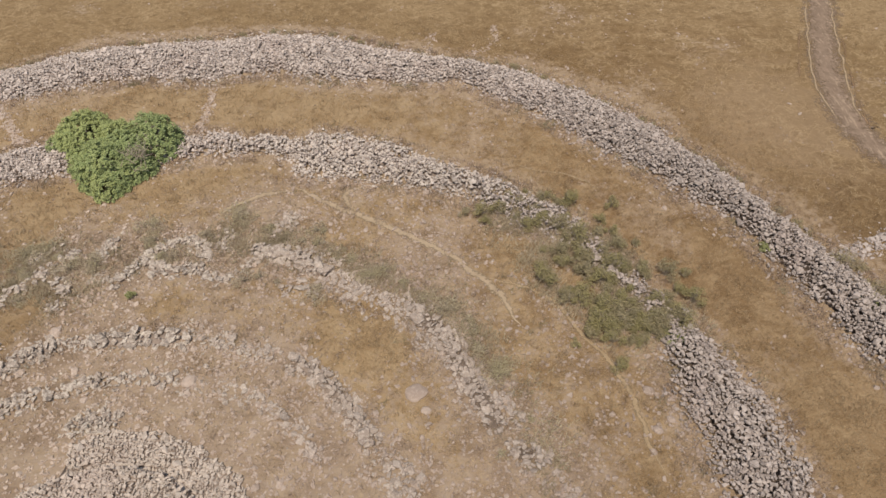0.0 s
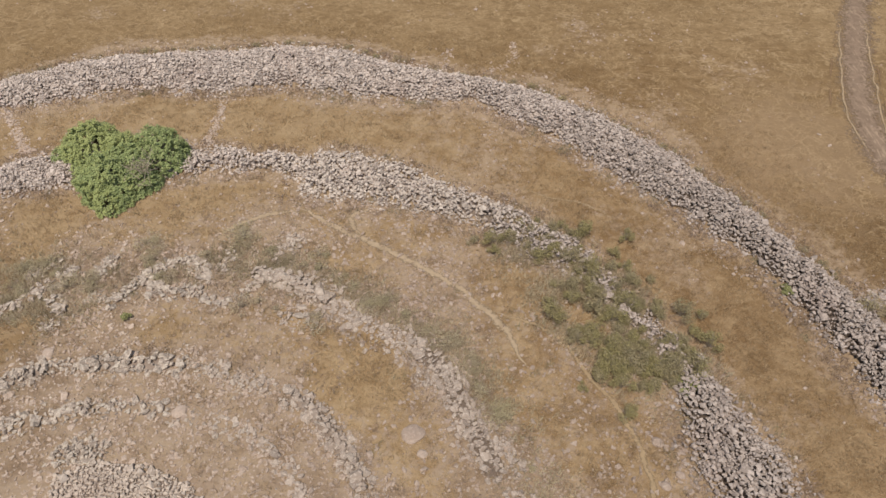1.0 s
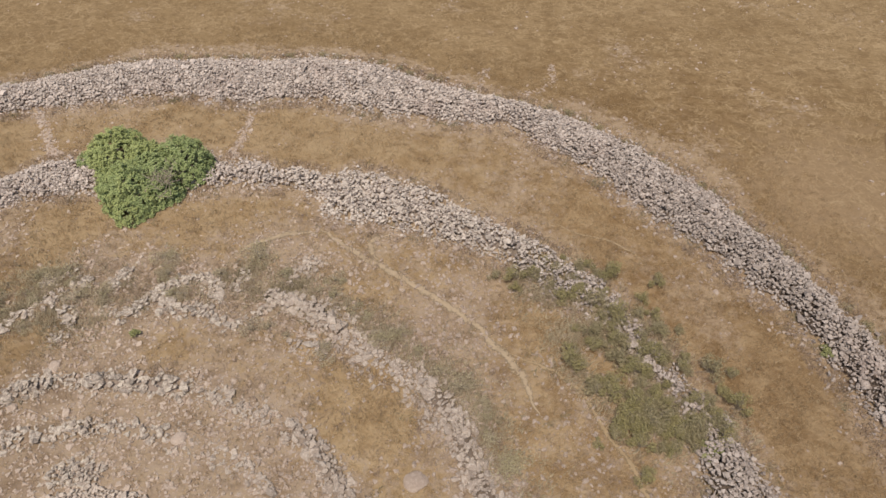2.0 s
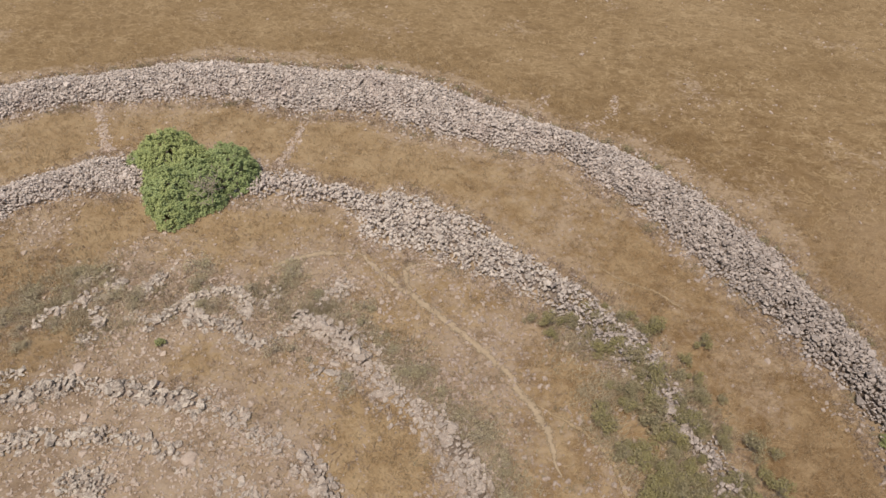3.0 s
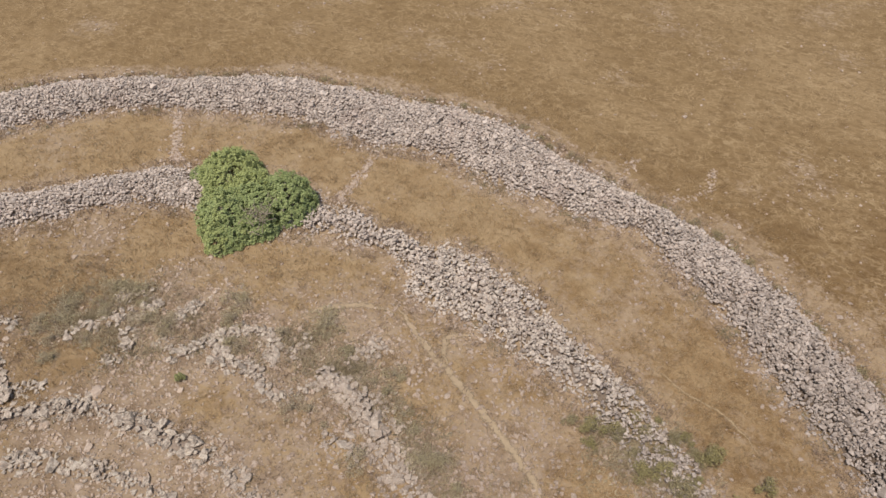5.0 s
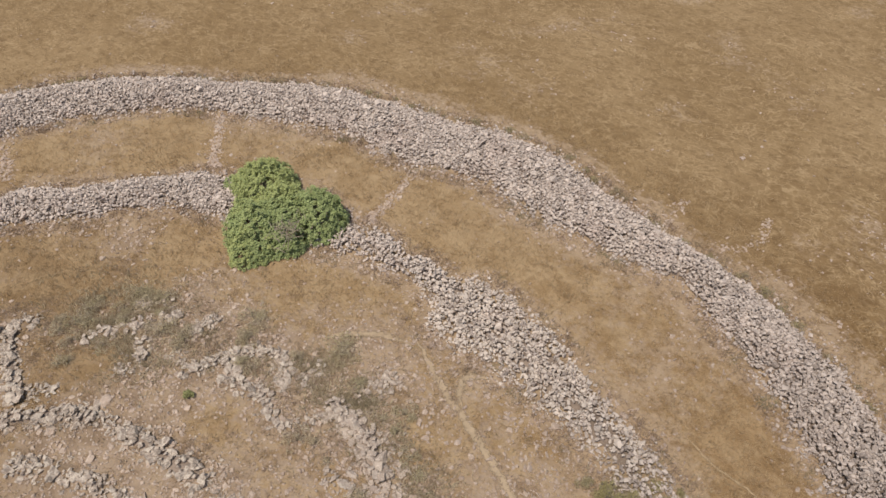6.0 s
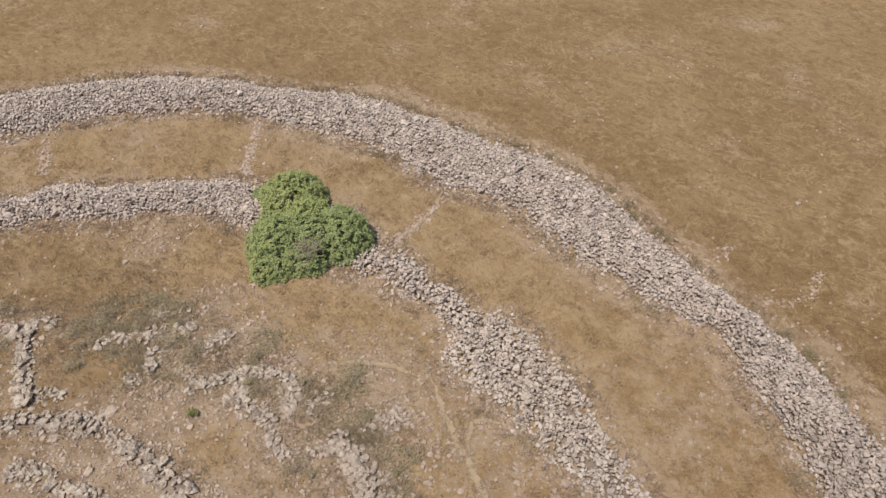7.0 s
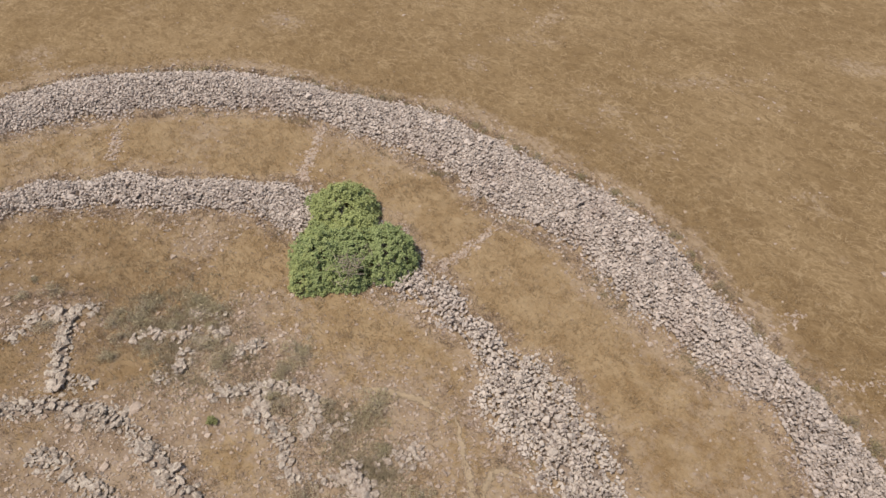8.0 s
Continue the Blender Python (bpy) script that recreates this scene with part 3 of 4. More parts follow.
def stone_row(points, width, share=1.0, size=0.6, height=0.35):
    """Places and sizes of the stones of a low row along a line of the plan."""
    p = smooth_line(points, 0.25)
    size = size * 0.80
    step = size * 0.36
    length = 0.25 * len(p)
    n = int(length * width / (step * step) * share * 1.25)
    i = rng.integers(0, len(p), n)
    i = i[rng.uniform(0, 1, n) < 0.25 + 1.35 * clouds(p[i, 0], p[i, 1], 1.7, 21, 2)]
    n = len(i)
    way = np.gradient(p, axis=0)
    way /= np.linalg.norm(way, axis=1)[:, None]
    u = rng.uniform(-1, 1, n) * rng.uniform(0.6, 1.75, n) * (0.75 + 0.5 * clouds(p[i, 0], p[i, 1], 2.0, 4, 2)) + 0.25 * ripple(p[i, 0], p[i, 1], 0.8, 6)
    xy = p[i] + np.stack([way[i, 1], -way[i, 0]], -1) * (u * width / 2)[:, None] + rng.normal(0, 0.08, (n, 2))
    s = size * (0.30 + 1.25 * rng.beta(0.9, 2.6, n))
    # drop stones that would lie almost wholly inside a neighbour
    keep = np.ones(n, bool)
    for a in range(n):
        if keep[a]:
            d = np.hypot(*(xy - xy[a]).T)
            keep &= (d > 0.40 * (s + s[a]) / 2 * 1.1) | (np.arange(n) <= a)
    xy, s, u = xy[keep], s[keep], u[keep]
    z = ground_z(xy[:, 0], xy[:, 1]) + bank_height(u, height) + s * rng.uniform(-0.20, 0.10, len(s))
    # small stones fallen round the row
    m = int(length * (width + 2.0) * 5.0 * min(1.0, share))
    i = rng.integers(0, len(p), m)
    xy2 = p[i] + rng.normal(0, 0.35 * width + 0.35, (m, 2))
    s2 = 0.12 + 0.26 * rng.beta(1.0, 2.8, m)
    z2 = ground_z(xy2[:, 0], xy2[:, 1]) + 0.1 * s2
    xy, z, s = np.concatenate([xy, xy2]), np.concatenate([z, z2]), np.concatenate([s, s2])
    return np.concatenate([xy, z[:, None]], 1), s


def low_wall(name, rows, near, label, category="stone wall", material=None, singles=300):
    """A low wall or heap made of one or more rows: line, width, share, stone size, height."""
    got = [stone_row(*row) for row in rows]
    places, sizes = np.concatenate([g[0] for g in got]), np.concatenate([g[1] for g in got])
    mid = places[:, :2].mean(0)
    wall = thing(name, float(mid[0]), float(mid[1]), label, category)
    for line, wide, share, size, height in rows:
        if height > 0.15:
            verts, faces = bank(line, wide, height, 0.16 if share >= 1.0 else 0.05)
            # dense rows: darker soil stands in for shade in the gaps
            me = covered(mesh_of("bank", verts, faces, RUBBLE if share >= 1.0 else GROUND))
            me.vertices.foreach_set("co", local(verts, wall).astype(np.float32).ravel())
            me.polygons.foreach_set("use_smooth", np.ones(len(faces), bool))
            part("bank", me, wall, "low ridge of stony soil")
    stones(wall, places, sizes, material or PALE_STONE, near, singles, tilt=0.38, flat=0.62)
    return wall


low_wall("third_ring_wall", [
    ([-16.9, 41.0, -15.3, 40.7, -13.2, 40.2, -11.8, 39.0, -9.9, 37.9], 1.6, 1.7, 1.0, 0.85),
    ([-10.4, 37.6, -7.9, 36.6, -6.3, 35.2, -4.4, 34.6, -2.9, 34.0, -1.8, 33.0], 2.1, 0.85, 0.66, 0.5),
    ([-13.9, 36.2, -12.2, 36.5, -10.7, 35.8], 0.9, 0.9, 0.75, 0.35), ([-12.0, 40.9, -10.4, 40.1, -8.9, 39.2], 1.1, 0.45, 0.6, 0.2),
    ([-2.2, 33.3, -0.6, 32.0, 0.8, 30.3, 1.2, 28.4, 2.0, 26.9, 2.8, 25.4, 3.6, 24.0, 4.2, 22.4], 1.9, 1.05, 0.72, 0.6),
    ([3.2, 26.6, 4.3, 25.4, 5.0, 24.0, 5.7, 23.1], 1.1, 0.9, 0.72, 0.4), ([4.6, 21.0, 6.0, 20.9, 7.0, 19.9], 1.7, 1.0, 0.72, 0.5),
    ([-2.2, 30.8, -0.6, 30.4, 0.9, 30.0], 1.0, 0.6, 0.6, 0.25), ([7.2, 18.9, 8.6, 17.6, 9.4, 16.0], 1.6, 0.35, 0.6, 0.15),
    ([-38.2, 35.5, -36.8, 37.2, -35.7, 38.4, -35.3, 39.4, -33.8, 40.2, -33.0, 41.2], 1.2, 0.8, 1.0, 0.5),
    ([-35.3, 38.6, -34.0, 37.9, -33.1, 36.9, -32.4, 36.2], 1.2, 0.9, 0.95, 0.5), ([-37.2, 40.2, -35.9, 40.9, -34.6, 42.0], 1.0, 0.55, 0.85, 0.25),
    ([-30.9, 40.3, -30.7, 41.7, -30.2, 42.7], 1.1, 0.8, 0.75, 0.3), ([-30.8, 38.4, -29.4, 38.1, -28.4, 36.8], 1.0, 0.5, 0.65, 0.15), ([-33.6, 35.0, -31.9, 34.9], 1.1, 0.6, 0.7, 0.2),
], (-4, 35), "ruined ring of pale lichen-covered stones among grey shrubs")
low_wall("fourth_ring_wall", [
    ([-39.6, 23.4, -38.4, 25.1, -37.6, 26.2, -36.4, 27.9, -34.8, 28.9, -33.6, 29.9, -32.3, 30.5, -31.0, 30.8], 1.35, 1.05, 0.82, 0.6),
    ([-31.0, 30.9, -30.0, 31.2, -28.6, 31.1], 1.2, 0.6, 0.6, 0.3), ([-28.8, 31.0, -26.8, 31.6, -24.8, 31.3, -22.6, 31.5, -20.6, 31.4], 1.5, 1.05, 0.95, 0.6),
    ([-20.6, 31.4, -18.6, 31.2], 1.2, 0.35, 0.5, 0.1), ([-18.3, 30.9, -16.6, 31.1], 1.2, 0.9, 0.8, 0.4), ([-16.3, 30.2, -15.0, 29.9, -12.9, 29.5], 1.2, 0.7, 0.62, 0.3),
    ([-12.0, 28.9, -10.3, 28.2, -9.3, 27.2, -8.3, 26.2, -7.4, 25.3, -6.6, 24.0, -5.6, 22.6, -5.0, 21.4], 1.3, 1.25, 0.85, 0.7),
    ([-5.0, 21.5, -3.6, 20.2], 1.4, 0.3, 0.45, 0.1), ([-3.6, 20.2, -2.7, 19.0, -2.2, 17.5, -2.0, 16.0], 2.0, 0.75, 0.66, 0.35),
], (-14, 30), "low ring of pale angular basalt blocks half sunk in stony soil")
low_wall("fifth_ring_wall", [
    ([-33.4, 25.0, -32.3, 25.8, -31.2, 26.4, -29.7, 26.9, -28.4, 27.1, -26.5, 27.5], 1.4, 0.75, 0.70, 0.5), ([-26.5, 27.5, -23.8, 27.6, -20.8, 27.5], 1.3, 0.5, 0.62, 0.3),
    ([-20.8, 27.4, -17.4, 26.8, -14.4, 25.8], 1.6, 0.18, 0.5, 0.08), ([-14.6, 25.9, -12.8, 25.1, -11.4, 23.9, -9.9, 22.3, -8.9, 20.4], 0.8, 0.7, 0.62, 0.3),
], (-22, 27), "innermost low ring of pale stones sunk in stony soil")
low_wall("stone_enclosure", [
    ([-28.2, 38.0, -27.3, 39.0, -26.7, 40.2, -25.9, 41.3, -24.8, 41.8, -23.6, 42.3], 0.9, 1.4, 0.9, 0.45), ([-23.4, 42.4, -22.2, 41.9, -21.5, 41.4, -21.3, 40.4, -21.3, 39.6], 1.0, 1.5, 0.85, 0.45),
    ([-26.3, 39.6, -25.0, 38.9, -23.8, 38.6, -22.4, 39.2, -21.4, 38.8, -21.0, 38.1], 0.9, 1.4, 0.9, 0.45), ([-20.9, 38.4, -20.0, 37.9, -19.1, 37.4], 0.8, 0.7, 0.7, 0.25),
], (-24, 40), "small oval enclosure of pale stones round a grey shrub")
low_wall("stone_heap", [([-20.0, 41.3, -19.9, 42.4, -19.7, 43.6], 1.2, 0.8, 0.66, 0.3)], (-19, 42), "small heap of pale stones in dry grass", "stone heap")
low_wall("stone_heap", [([-19.1, 37.6, -18.1, 38.1, -17.6, 39.2, -16.7, 39.7], 0.9, 0.7, 0.72, 0.25)], (-18, 39), "scatter of pale stones beside grey shrubs", "stone heap")
low_wall("stone_heap", [([-15.5, 42.5, -14.7, 44.0, -13.8, 45.6], 1.3, 0.95, 0.62, 0.35)], (-15, 44), "short heap of pale stones beside grey shrubs", "stone heap")
low_wall("stone_heap", [([-27.5, 23.4, -26.6, 24.0, -25.2, 24.2, -24, 23.8], 1.6, 1.0, 0.62, 0.4)], (-26, 24), "heap of pale stones beside the cairn", "stone heap")
low_wall("stone_heap", [([13.4, 39.3, 14.4, 38.4, 14.7, 37.1, 15.3, 36.3, 16.2, 35.8, 17.1, 35.5], 0.9, 1.0, 0.68, 0.9)], (16, 36), "line of stones standing out of green shrubs", "stone heap", STONE)
low_wall("stone_heap", [([17.2, 33.9, 17.9, 33.0, 18.7, 32.5, 19.5, 32.9, 20.1, 32.2], 0.9, 0.9, 0.68, 0.9)], (18, 33), "line of stones between green shrubs", "stone heap", STONE)
low_wall("cross_wall", [
    ([-45.2, 27.6, -45.5, 29.4, -45.9, 30.4], 1.3, 0.55, 0.85, 0.3), ([-46.0, 30.2, -44.8, 31.8, -44.0, 32.9, -43.3, 34.8], 1.2, 0.9, 0.85, 0.5),
    ([-43.6, 32.4, -42.3, 31.3, -41.2, 30.6, -39.8, 29.9, -38.7, 29.2, -37.2, 28.6], 1.05, 1.15, 0.85, 0.65), ([-38.1, 29.3, -37.3, 30.1, -35.7, 30.8], 1.2, 0.5, 0.6, 0.2),
], (-42, 31), "low T-shaped wall of pale stones in dry grass")
RADIAL = [[-26.1, 58.8, -26.0, 60.5, -26.0, 63.4, -26.2, 65.1, -26.2, 67.6], [-45.0, 57.2, -47.6, 60.4, -50.3, 64.2], [-61.8, 44.7, -64.6, 46.5, -67.3, 48.4]]
for line in RADIAL:
    low_wall("radial_wall", [(line, 0.85, 0.75, 0.55, 0.05)], (line[0], line[1]), "low radial line of small pale stones between ring walls", material=PEBBLE)
low_wall("field_wall", [([34.6, 38.6, 37.4, 39.5, 39.8, 40.8, 45, 42.8, 52, 44]  , 1.3, 0.9, 0.55, 0.4)], (37, 39.5), "low field wall of grey stones running off from the ring", material=STONE)
low_wall("faint_stone_line", [([-1.4, 73.2, -1.0, 75.9, -0.9, 77.9], 0.8, 0.30, 0.38, 0.05), ([3.9, 72.8, 5.7, 73.9, 6.9, 75.1, 7.2, 77.2, 7.0, 79.4], 0.7, 0.24, 0.38, 0.05)], (0, 76), "faint lines of small stones sunk in dry grass", material=PEBBLE)

# the central cairn
CAIRN_EDGE = [0, 12.4, 60, 12.3, 96, 12.3, 109, 12.0, 112, 9.5, 124, 9.4, 140, 9.4, 180, 9.4]


def cairn():
    ob = thing("central_cairn", *CENTRE, "central cairn heaped from small pale stones", "cairn", kind="structure")
    angles, u = np.linspace(-180, 180, 145), np.append(np.linspace(0, 0.975, 27), 1.0)
    edge = along(CAIRN_EDGE, np.abs(angles))
    radius = edge[:, None] * u
    x, y = plan(angles[:, None], radius)

    def rise(q, a):
        """A low drum with an apron of fallen stones round its north-east."""
        r = q * along(CAIRN_EDGE, np.abs(a))
        drum, apron = 1.10 + 0.5 * np.clip(1 - (r / 9.2) ** 2, 0, 1), 0.15 + 0.32 * np.clip((12.4 - r) / 3.2, 0, 1)
        return np.where(q > 0.985, -0.3, np.where(r < 9.15 + 0.15 * ripple(a, a, 6.0, 2), drum, apron))

    z = ground_z(x, y) + rise(u, angles[:, None]) - 0.12
    w = len(u)
    i = (np.arange(len(angles) - 1)[:, None] * w + np.arange(w - 1)).ravel()
    part("core", mesh_of("core", local(np.stack([x, y, z], -1).reshape(-1, 3), ob), np.stack([i, i + 1, i + w + 1, i + w], -1), RUBBLE), ob, "soil and small rubble under the stones")
    p, s = packed(26, 26, 0.52, 0.05, 0.30)
    x, y = p[:, 0] - 13 + CENTRE[0], p[:, 1] - 13 + CENTRE[1]
    a, r = polar(x, y)
    q = r / along(CAIRN_EDGE, np.abs(a)) + 0.05 * (clouds(x, y, 1.5, 3, 3) - 0.5)
    inside = q < 1.0
    x, y, s, a, q = x[inside], y[inside], s[inside], a[inside], q[inside]
    n = len(x)
    z = ground_z(x, y) + rise(np.minimum(q, 0.98), a) + 0.04 * s + rng.normal(0, 0.04, n)
    stones(ob, np.stack([x, y, z], -1), s * 1.22, CAIRN_STONE, (-18, 21), tilt=0.26)


cairn()


# ---------------------------------------------------------------- loose stones
def loose_stones():
    n = 330000
    x, y = rng.uniform(-88, 62, n), rng.uniform(8, 112, n)
    a, r, out, two = edge_gap(x, y)
    bare = np.clip(1.15 - 1.3 * cover(x, y), 0, 1)
    share = np.full(n, 0.003) + 0.85 * bare**1.9 * np.clip((46 - r) / 6, 0.30, 1) * (0.25 + 0.75 * clouds(x, y, 2.2, 8, 3))
    share += np.where((r < along(SECOND_IN, a)) & (two > -3.5), 0.24 * np.clip(1 + two / 3.5, 0, 1), 0)
    share += np.where((r < along(OUTER_IN, a)) & (out > -3.0), 0.24 * np.clip(1 + out / 3.0, 0, 1), 0)
    share += np.where((r > along(OUTER_OUT, a)) & (out > -2.0), 0.10, 0)
    share += np.where((r > along(SECOND_OUT, a)) & (two > -1.8), 0.24 * np.clip(1.0 + two / 1.8, 0, 1), 0)
    share += np.where((r > 24) & (r < 43) & (a < 75), 0.16 * np.clip(2.4 * clouds(x, y, 2.6, 33, 3) - 0.8, 0, 1), 0)
    share += 0.025 * np.exp(-(((x - 21) / 6) ** 2 + ((y - 80) / 6) ** 2))
    keep = (rng.uniform(0, 1, n) < share) & (out < 0.3) & ((two < 0.3) | ((a > 26) & (a < 46))) & (r > 9)
    x, y, r = x[keep], y[keep], r[keep]
    size = 0.10 + 0.56 * rng.beta(1.1, 4.6, len(x))
    z = ground_z(x, y) + 0.03 * size
    ob = thing("loose_stones", -20, 30, "small pale stones strewn over dry soil and grass", "stones", kind="stuff")
    joined(ob, "stones", np.stack([x, y, z], -1) - np.array(ob.location), size[:, None] * rng.uniform(0.7, 1.35, (len(x), 3)) * (1, 1, 0.75), turns(len(x), 0.35), rng.integers(0, 12, len(x)), PEBBLE)


loose_stones()


def boulder(x, y, wide, high, label):
    bm = bmesh.new()
    bmesh.ops.create_icosphere(bm, subdivisions=3, radius=0.5)
    p = np.array([v.co for v in bm.verts])
    swell = 1 + 0.13 * ripple(p[:, 0] + x, p[:, 1] + p[:, 2], 0.28, y) + 0.05 * ripple(p[:, 1] - p[:, 2], p[:, 0] + x, 0.11, y)
    p = p * swell[:, None] * (wide, wide * 0.85, high * 0.8)
    faces = np.array([[v.index for v in f.verts] for f in bm.faces])
    bm.free()
    ob = new("boulder", mesh_of("boulder", p, faces, PEBBLE))
    ob.location = (x, y, float(ground_z(x, y)) + high * 0.06)
    ob.rotation_euler = (0, 0, x * 3)
    return tagged(ob, label, "boulder", "loose boulders")


boulder(-2.05, 25.9, 1.75, 0.55, "flat pale boulder sunk in dry grass")
for x, y, wide in ((-1.25, 24.4, 0.8), (-19.6, 27.3, 1.2), (-17.2, 31.3, 0.9), (15.5, 22.5, 0.8), (15.5, 25.7, 0.9), (-7.0, 43.2, 0.55), (-31.9, 32.3, 1.1), (16.6, 23.3, 0.7), (22.2, 58.0, 0.6)):
    boulder(x, y, wide, wide * 0.5, "small pale boulder lying in dry grass")


# ---------------------------------------------------------------- leaves, tree and shrubs
def leaf_cloud(places, ways, size, turned=0.7):
    """Small folded four-cornered leaves at places, facing about along ways."""
    n = len(places)
    f = ways + rng.normal(0, turned, (n, 3))
    f /= np.linalg.norm(f, axis=1)[:, None]
    side = np.cross(f, rng.normal(size=(n, 3)))
    side /= np.linalg.norm(side, axis=1)[:, None]
    up = np.cross(f, side)
    s = (size * rng.uniform(0.65, 1.3, n))[:, None]
    base, tip = places - up * s * 0.5, places + up * s * 0.5
    left, right = places - side * s * 0.36 + f * s * 0.12, places + side * s * 0.36 + f * s * 0.12
    verts = np.stack([base, right, tip, left], 1).reshape(-1, 3)
    return verts, np.arange(4 * n).reshape(-1, 4)


def limb(points, radii, sides=7):
    """A tapered branch through the points, as verts and faces."""
    p = np.array(points, float)
    verts, faces = [], []
    for i, (c, r) in enumerate(zip(p, radii)):
        way = p[min(i + 1, len(p) - 1)] - p[max(i - 1, 0)]
        way /= np.linalg.norm(way)
        a = np.cross(way, (0.3, 0.5, 0.81))
        a /= np.linalg.norm(a)
        b = np.cross(way, a)
        t = np.linspace(0, 2 * np.pi, sides, endpoint=False)
        verts.append(c + r * (np.cos(t)[:, None] * a + np.sin(t)[:, None] * b))
    for i in range(len(p) - 1):
        for k in range(sides):
            j = (k + 1) % sides
            faces.append((i * sides + k, i * sides + j, (i + 1) * sides + j, (i + 1) * sides + k))
    return np.concatenate(verts), np.array(faces)


LOBES = [(-37.3, 56.9, 3.22, 3.45), (-30.0, 56.0, 2.7, 3.85), (-33.5, 51.3, 2.72, 4.15), (-32.0, 53.5, 3.22, 3.55), (-35.8, 53.3, 2.1, 2.2), (-40.1, 55.6, 1.0, 2.0),
         (-33.3, 55.4, 2.4, 3.65), (-32.9, 48.9, 1.2, 2.6), (-32.7, 50.3, 1.85, 2.45), (-36.9, 58.8, 1.55, 2.7), (-38.9, 56.0, 1.5, 2.4)]



def fig_tree():
    ob = thing("fig_tree", -32.6, 52.6, "dense green fig tree spreading over the fallen ring wall", "tree")
    base = np.array(ob.location)
    part("trunk", mesh_of("trunk", *limb([(0, 0, -0.3), (0.1, 0, 0.8), (0.0, 0.2, 1.7)], (0.42, 0.34, 0.28), 10), BARK), ob, "short grey trunk")
    for lx, ly, r, h in LOBES:
        end = np.array([lx, ly, h * 0.62 + base[2]]) - base
        mid = end * (0.5, 0.5, 0.55) + (0.2, -0.2, 0.6)
        part("limb", mesh_of("limb", *limb([(0, 0.1, 1.2), mid, end], (0.2, 0.13, 0.05)), BARK), ob)
    for lx, ly, r, h in LOBES:
        # tufts of leaves on the dome, kept only where no other dome covers them
        n = int(150 * r * r)
        t, q = rng.uniform(0, 2 * np.pi, n), np.arccos(rng.uniform(-0.12, 1, n))
        way = np.stack([np.cos(t) * np.sin(q), np.sin(t) * np.sin(q), np.cos(q)], -1)
        bulge = 1 + 0.07 * ripple(t * 2.2, q * 4, 1.0, lx) + rng.normal(0, 0.05, n)
        bulge[::3] *= 0.86
        c = way * bulge[:, None] * (r, r, h) + (lx, ly, 0)
        inside = np.zeros(n, bool)
        for ox, oy, orr, oh in LOBES:
            if (ox, oy) != (lx, ly):
                inside |= ((c[:, 0] - ox) / orr) ** 2 + ((c[:, 1] - oy) / orr) ** 2 + (c[:, 2] / oh) ** 2 < 0.62
        c, way = c[~inside], way[~inside]
        # hollows where no twig ends
        open_here = clouds(c[:, 0] + 0.5 * c[:, 2], c[:, 1] - 0.4 * c[:, 2], 1.1, 51, 3) < 0.33
        c[open_here] -= way[open_here] * 0.45
        sparse = ~(open_here & (rng.uniform(0, 1, len(c)) < 0.65))
        c, way = c[sparse], way[sparse]
        c[:, 2] += ground_z(c[:, 0], c[:, 1])
        c[:, 2] = np.maximum(c[:, 2], ground_z(c[:, 0], c[:, 1]) + 0.25)
        face = way * (1, 1, 0.8) + (0, 0, 0.9)
        face /= np.linalg.norm(face, axis=1)[:, None]
        k = 18
        off = rng.normal(0, 1, (len(c), k, 3))
        off /= np.linalg.norm(off, axis=2)[..., None]
        off *= rng.uniform(0.06, 0.27, (len(c), k, 1))
        off -= face[:, None] * np.minimum((off * face[:, None]).sum(-1, keepdims=True), 0) * 0.8
        p = (c[:, None] + off).reshape(-1, 3)
        w = (face[:, None] * 0.9 + off * 0.8).reshape(-1, 3)
        part("crown", mesh_of("crown", *leaf_cloud(p - base, w, 0.18, 0.28), FIG_LEAF), ob)
    # bare dead twigs that stick out of the crown
    twigs = []
    for _ in range(80):
        x, y = -30.1 + rng.normal(0, 0.65), 52.0 + rng.normal(0, 0.75)
        z = 3.1 + ground_z(x, y) + rng.normal(0, 0.25) - 0.10 * ((x + 30.6) ** 2 + (y - 52.6) ** 2)
        d = rng.normal(0, 0.35, 3) * (1, 1, 0.5) + (0, 0, 0.35)
        a = np.array([x, y, z]) - base
        twigs.append(limb([a - d, a, a + d], (0.035, 0.025, 0.008), 4))
    verts, faces, start = [], [], 0
    for v, f in twigs:
        verts.append(v), faces.append(f + start)
        start += len(v)
    part("dead_branch", mesh_of("dead_branch", np.concatenate(verts), np.concatenate(faces), TWIG), ob, "bare grey dead twigs")


fig_tree()


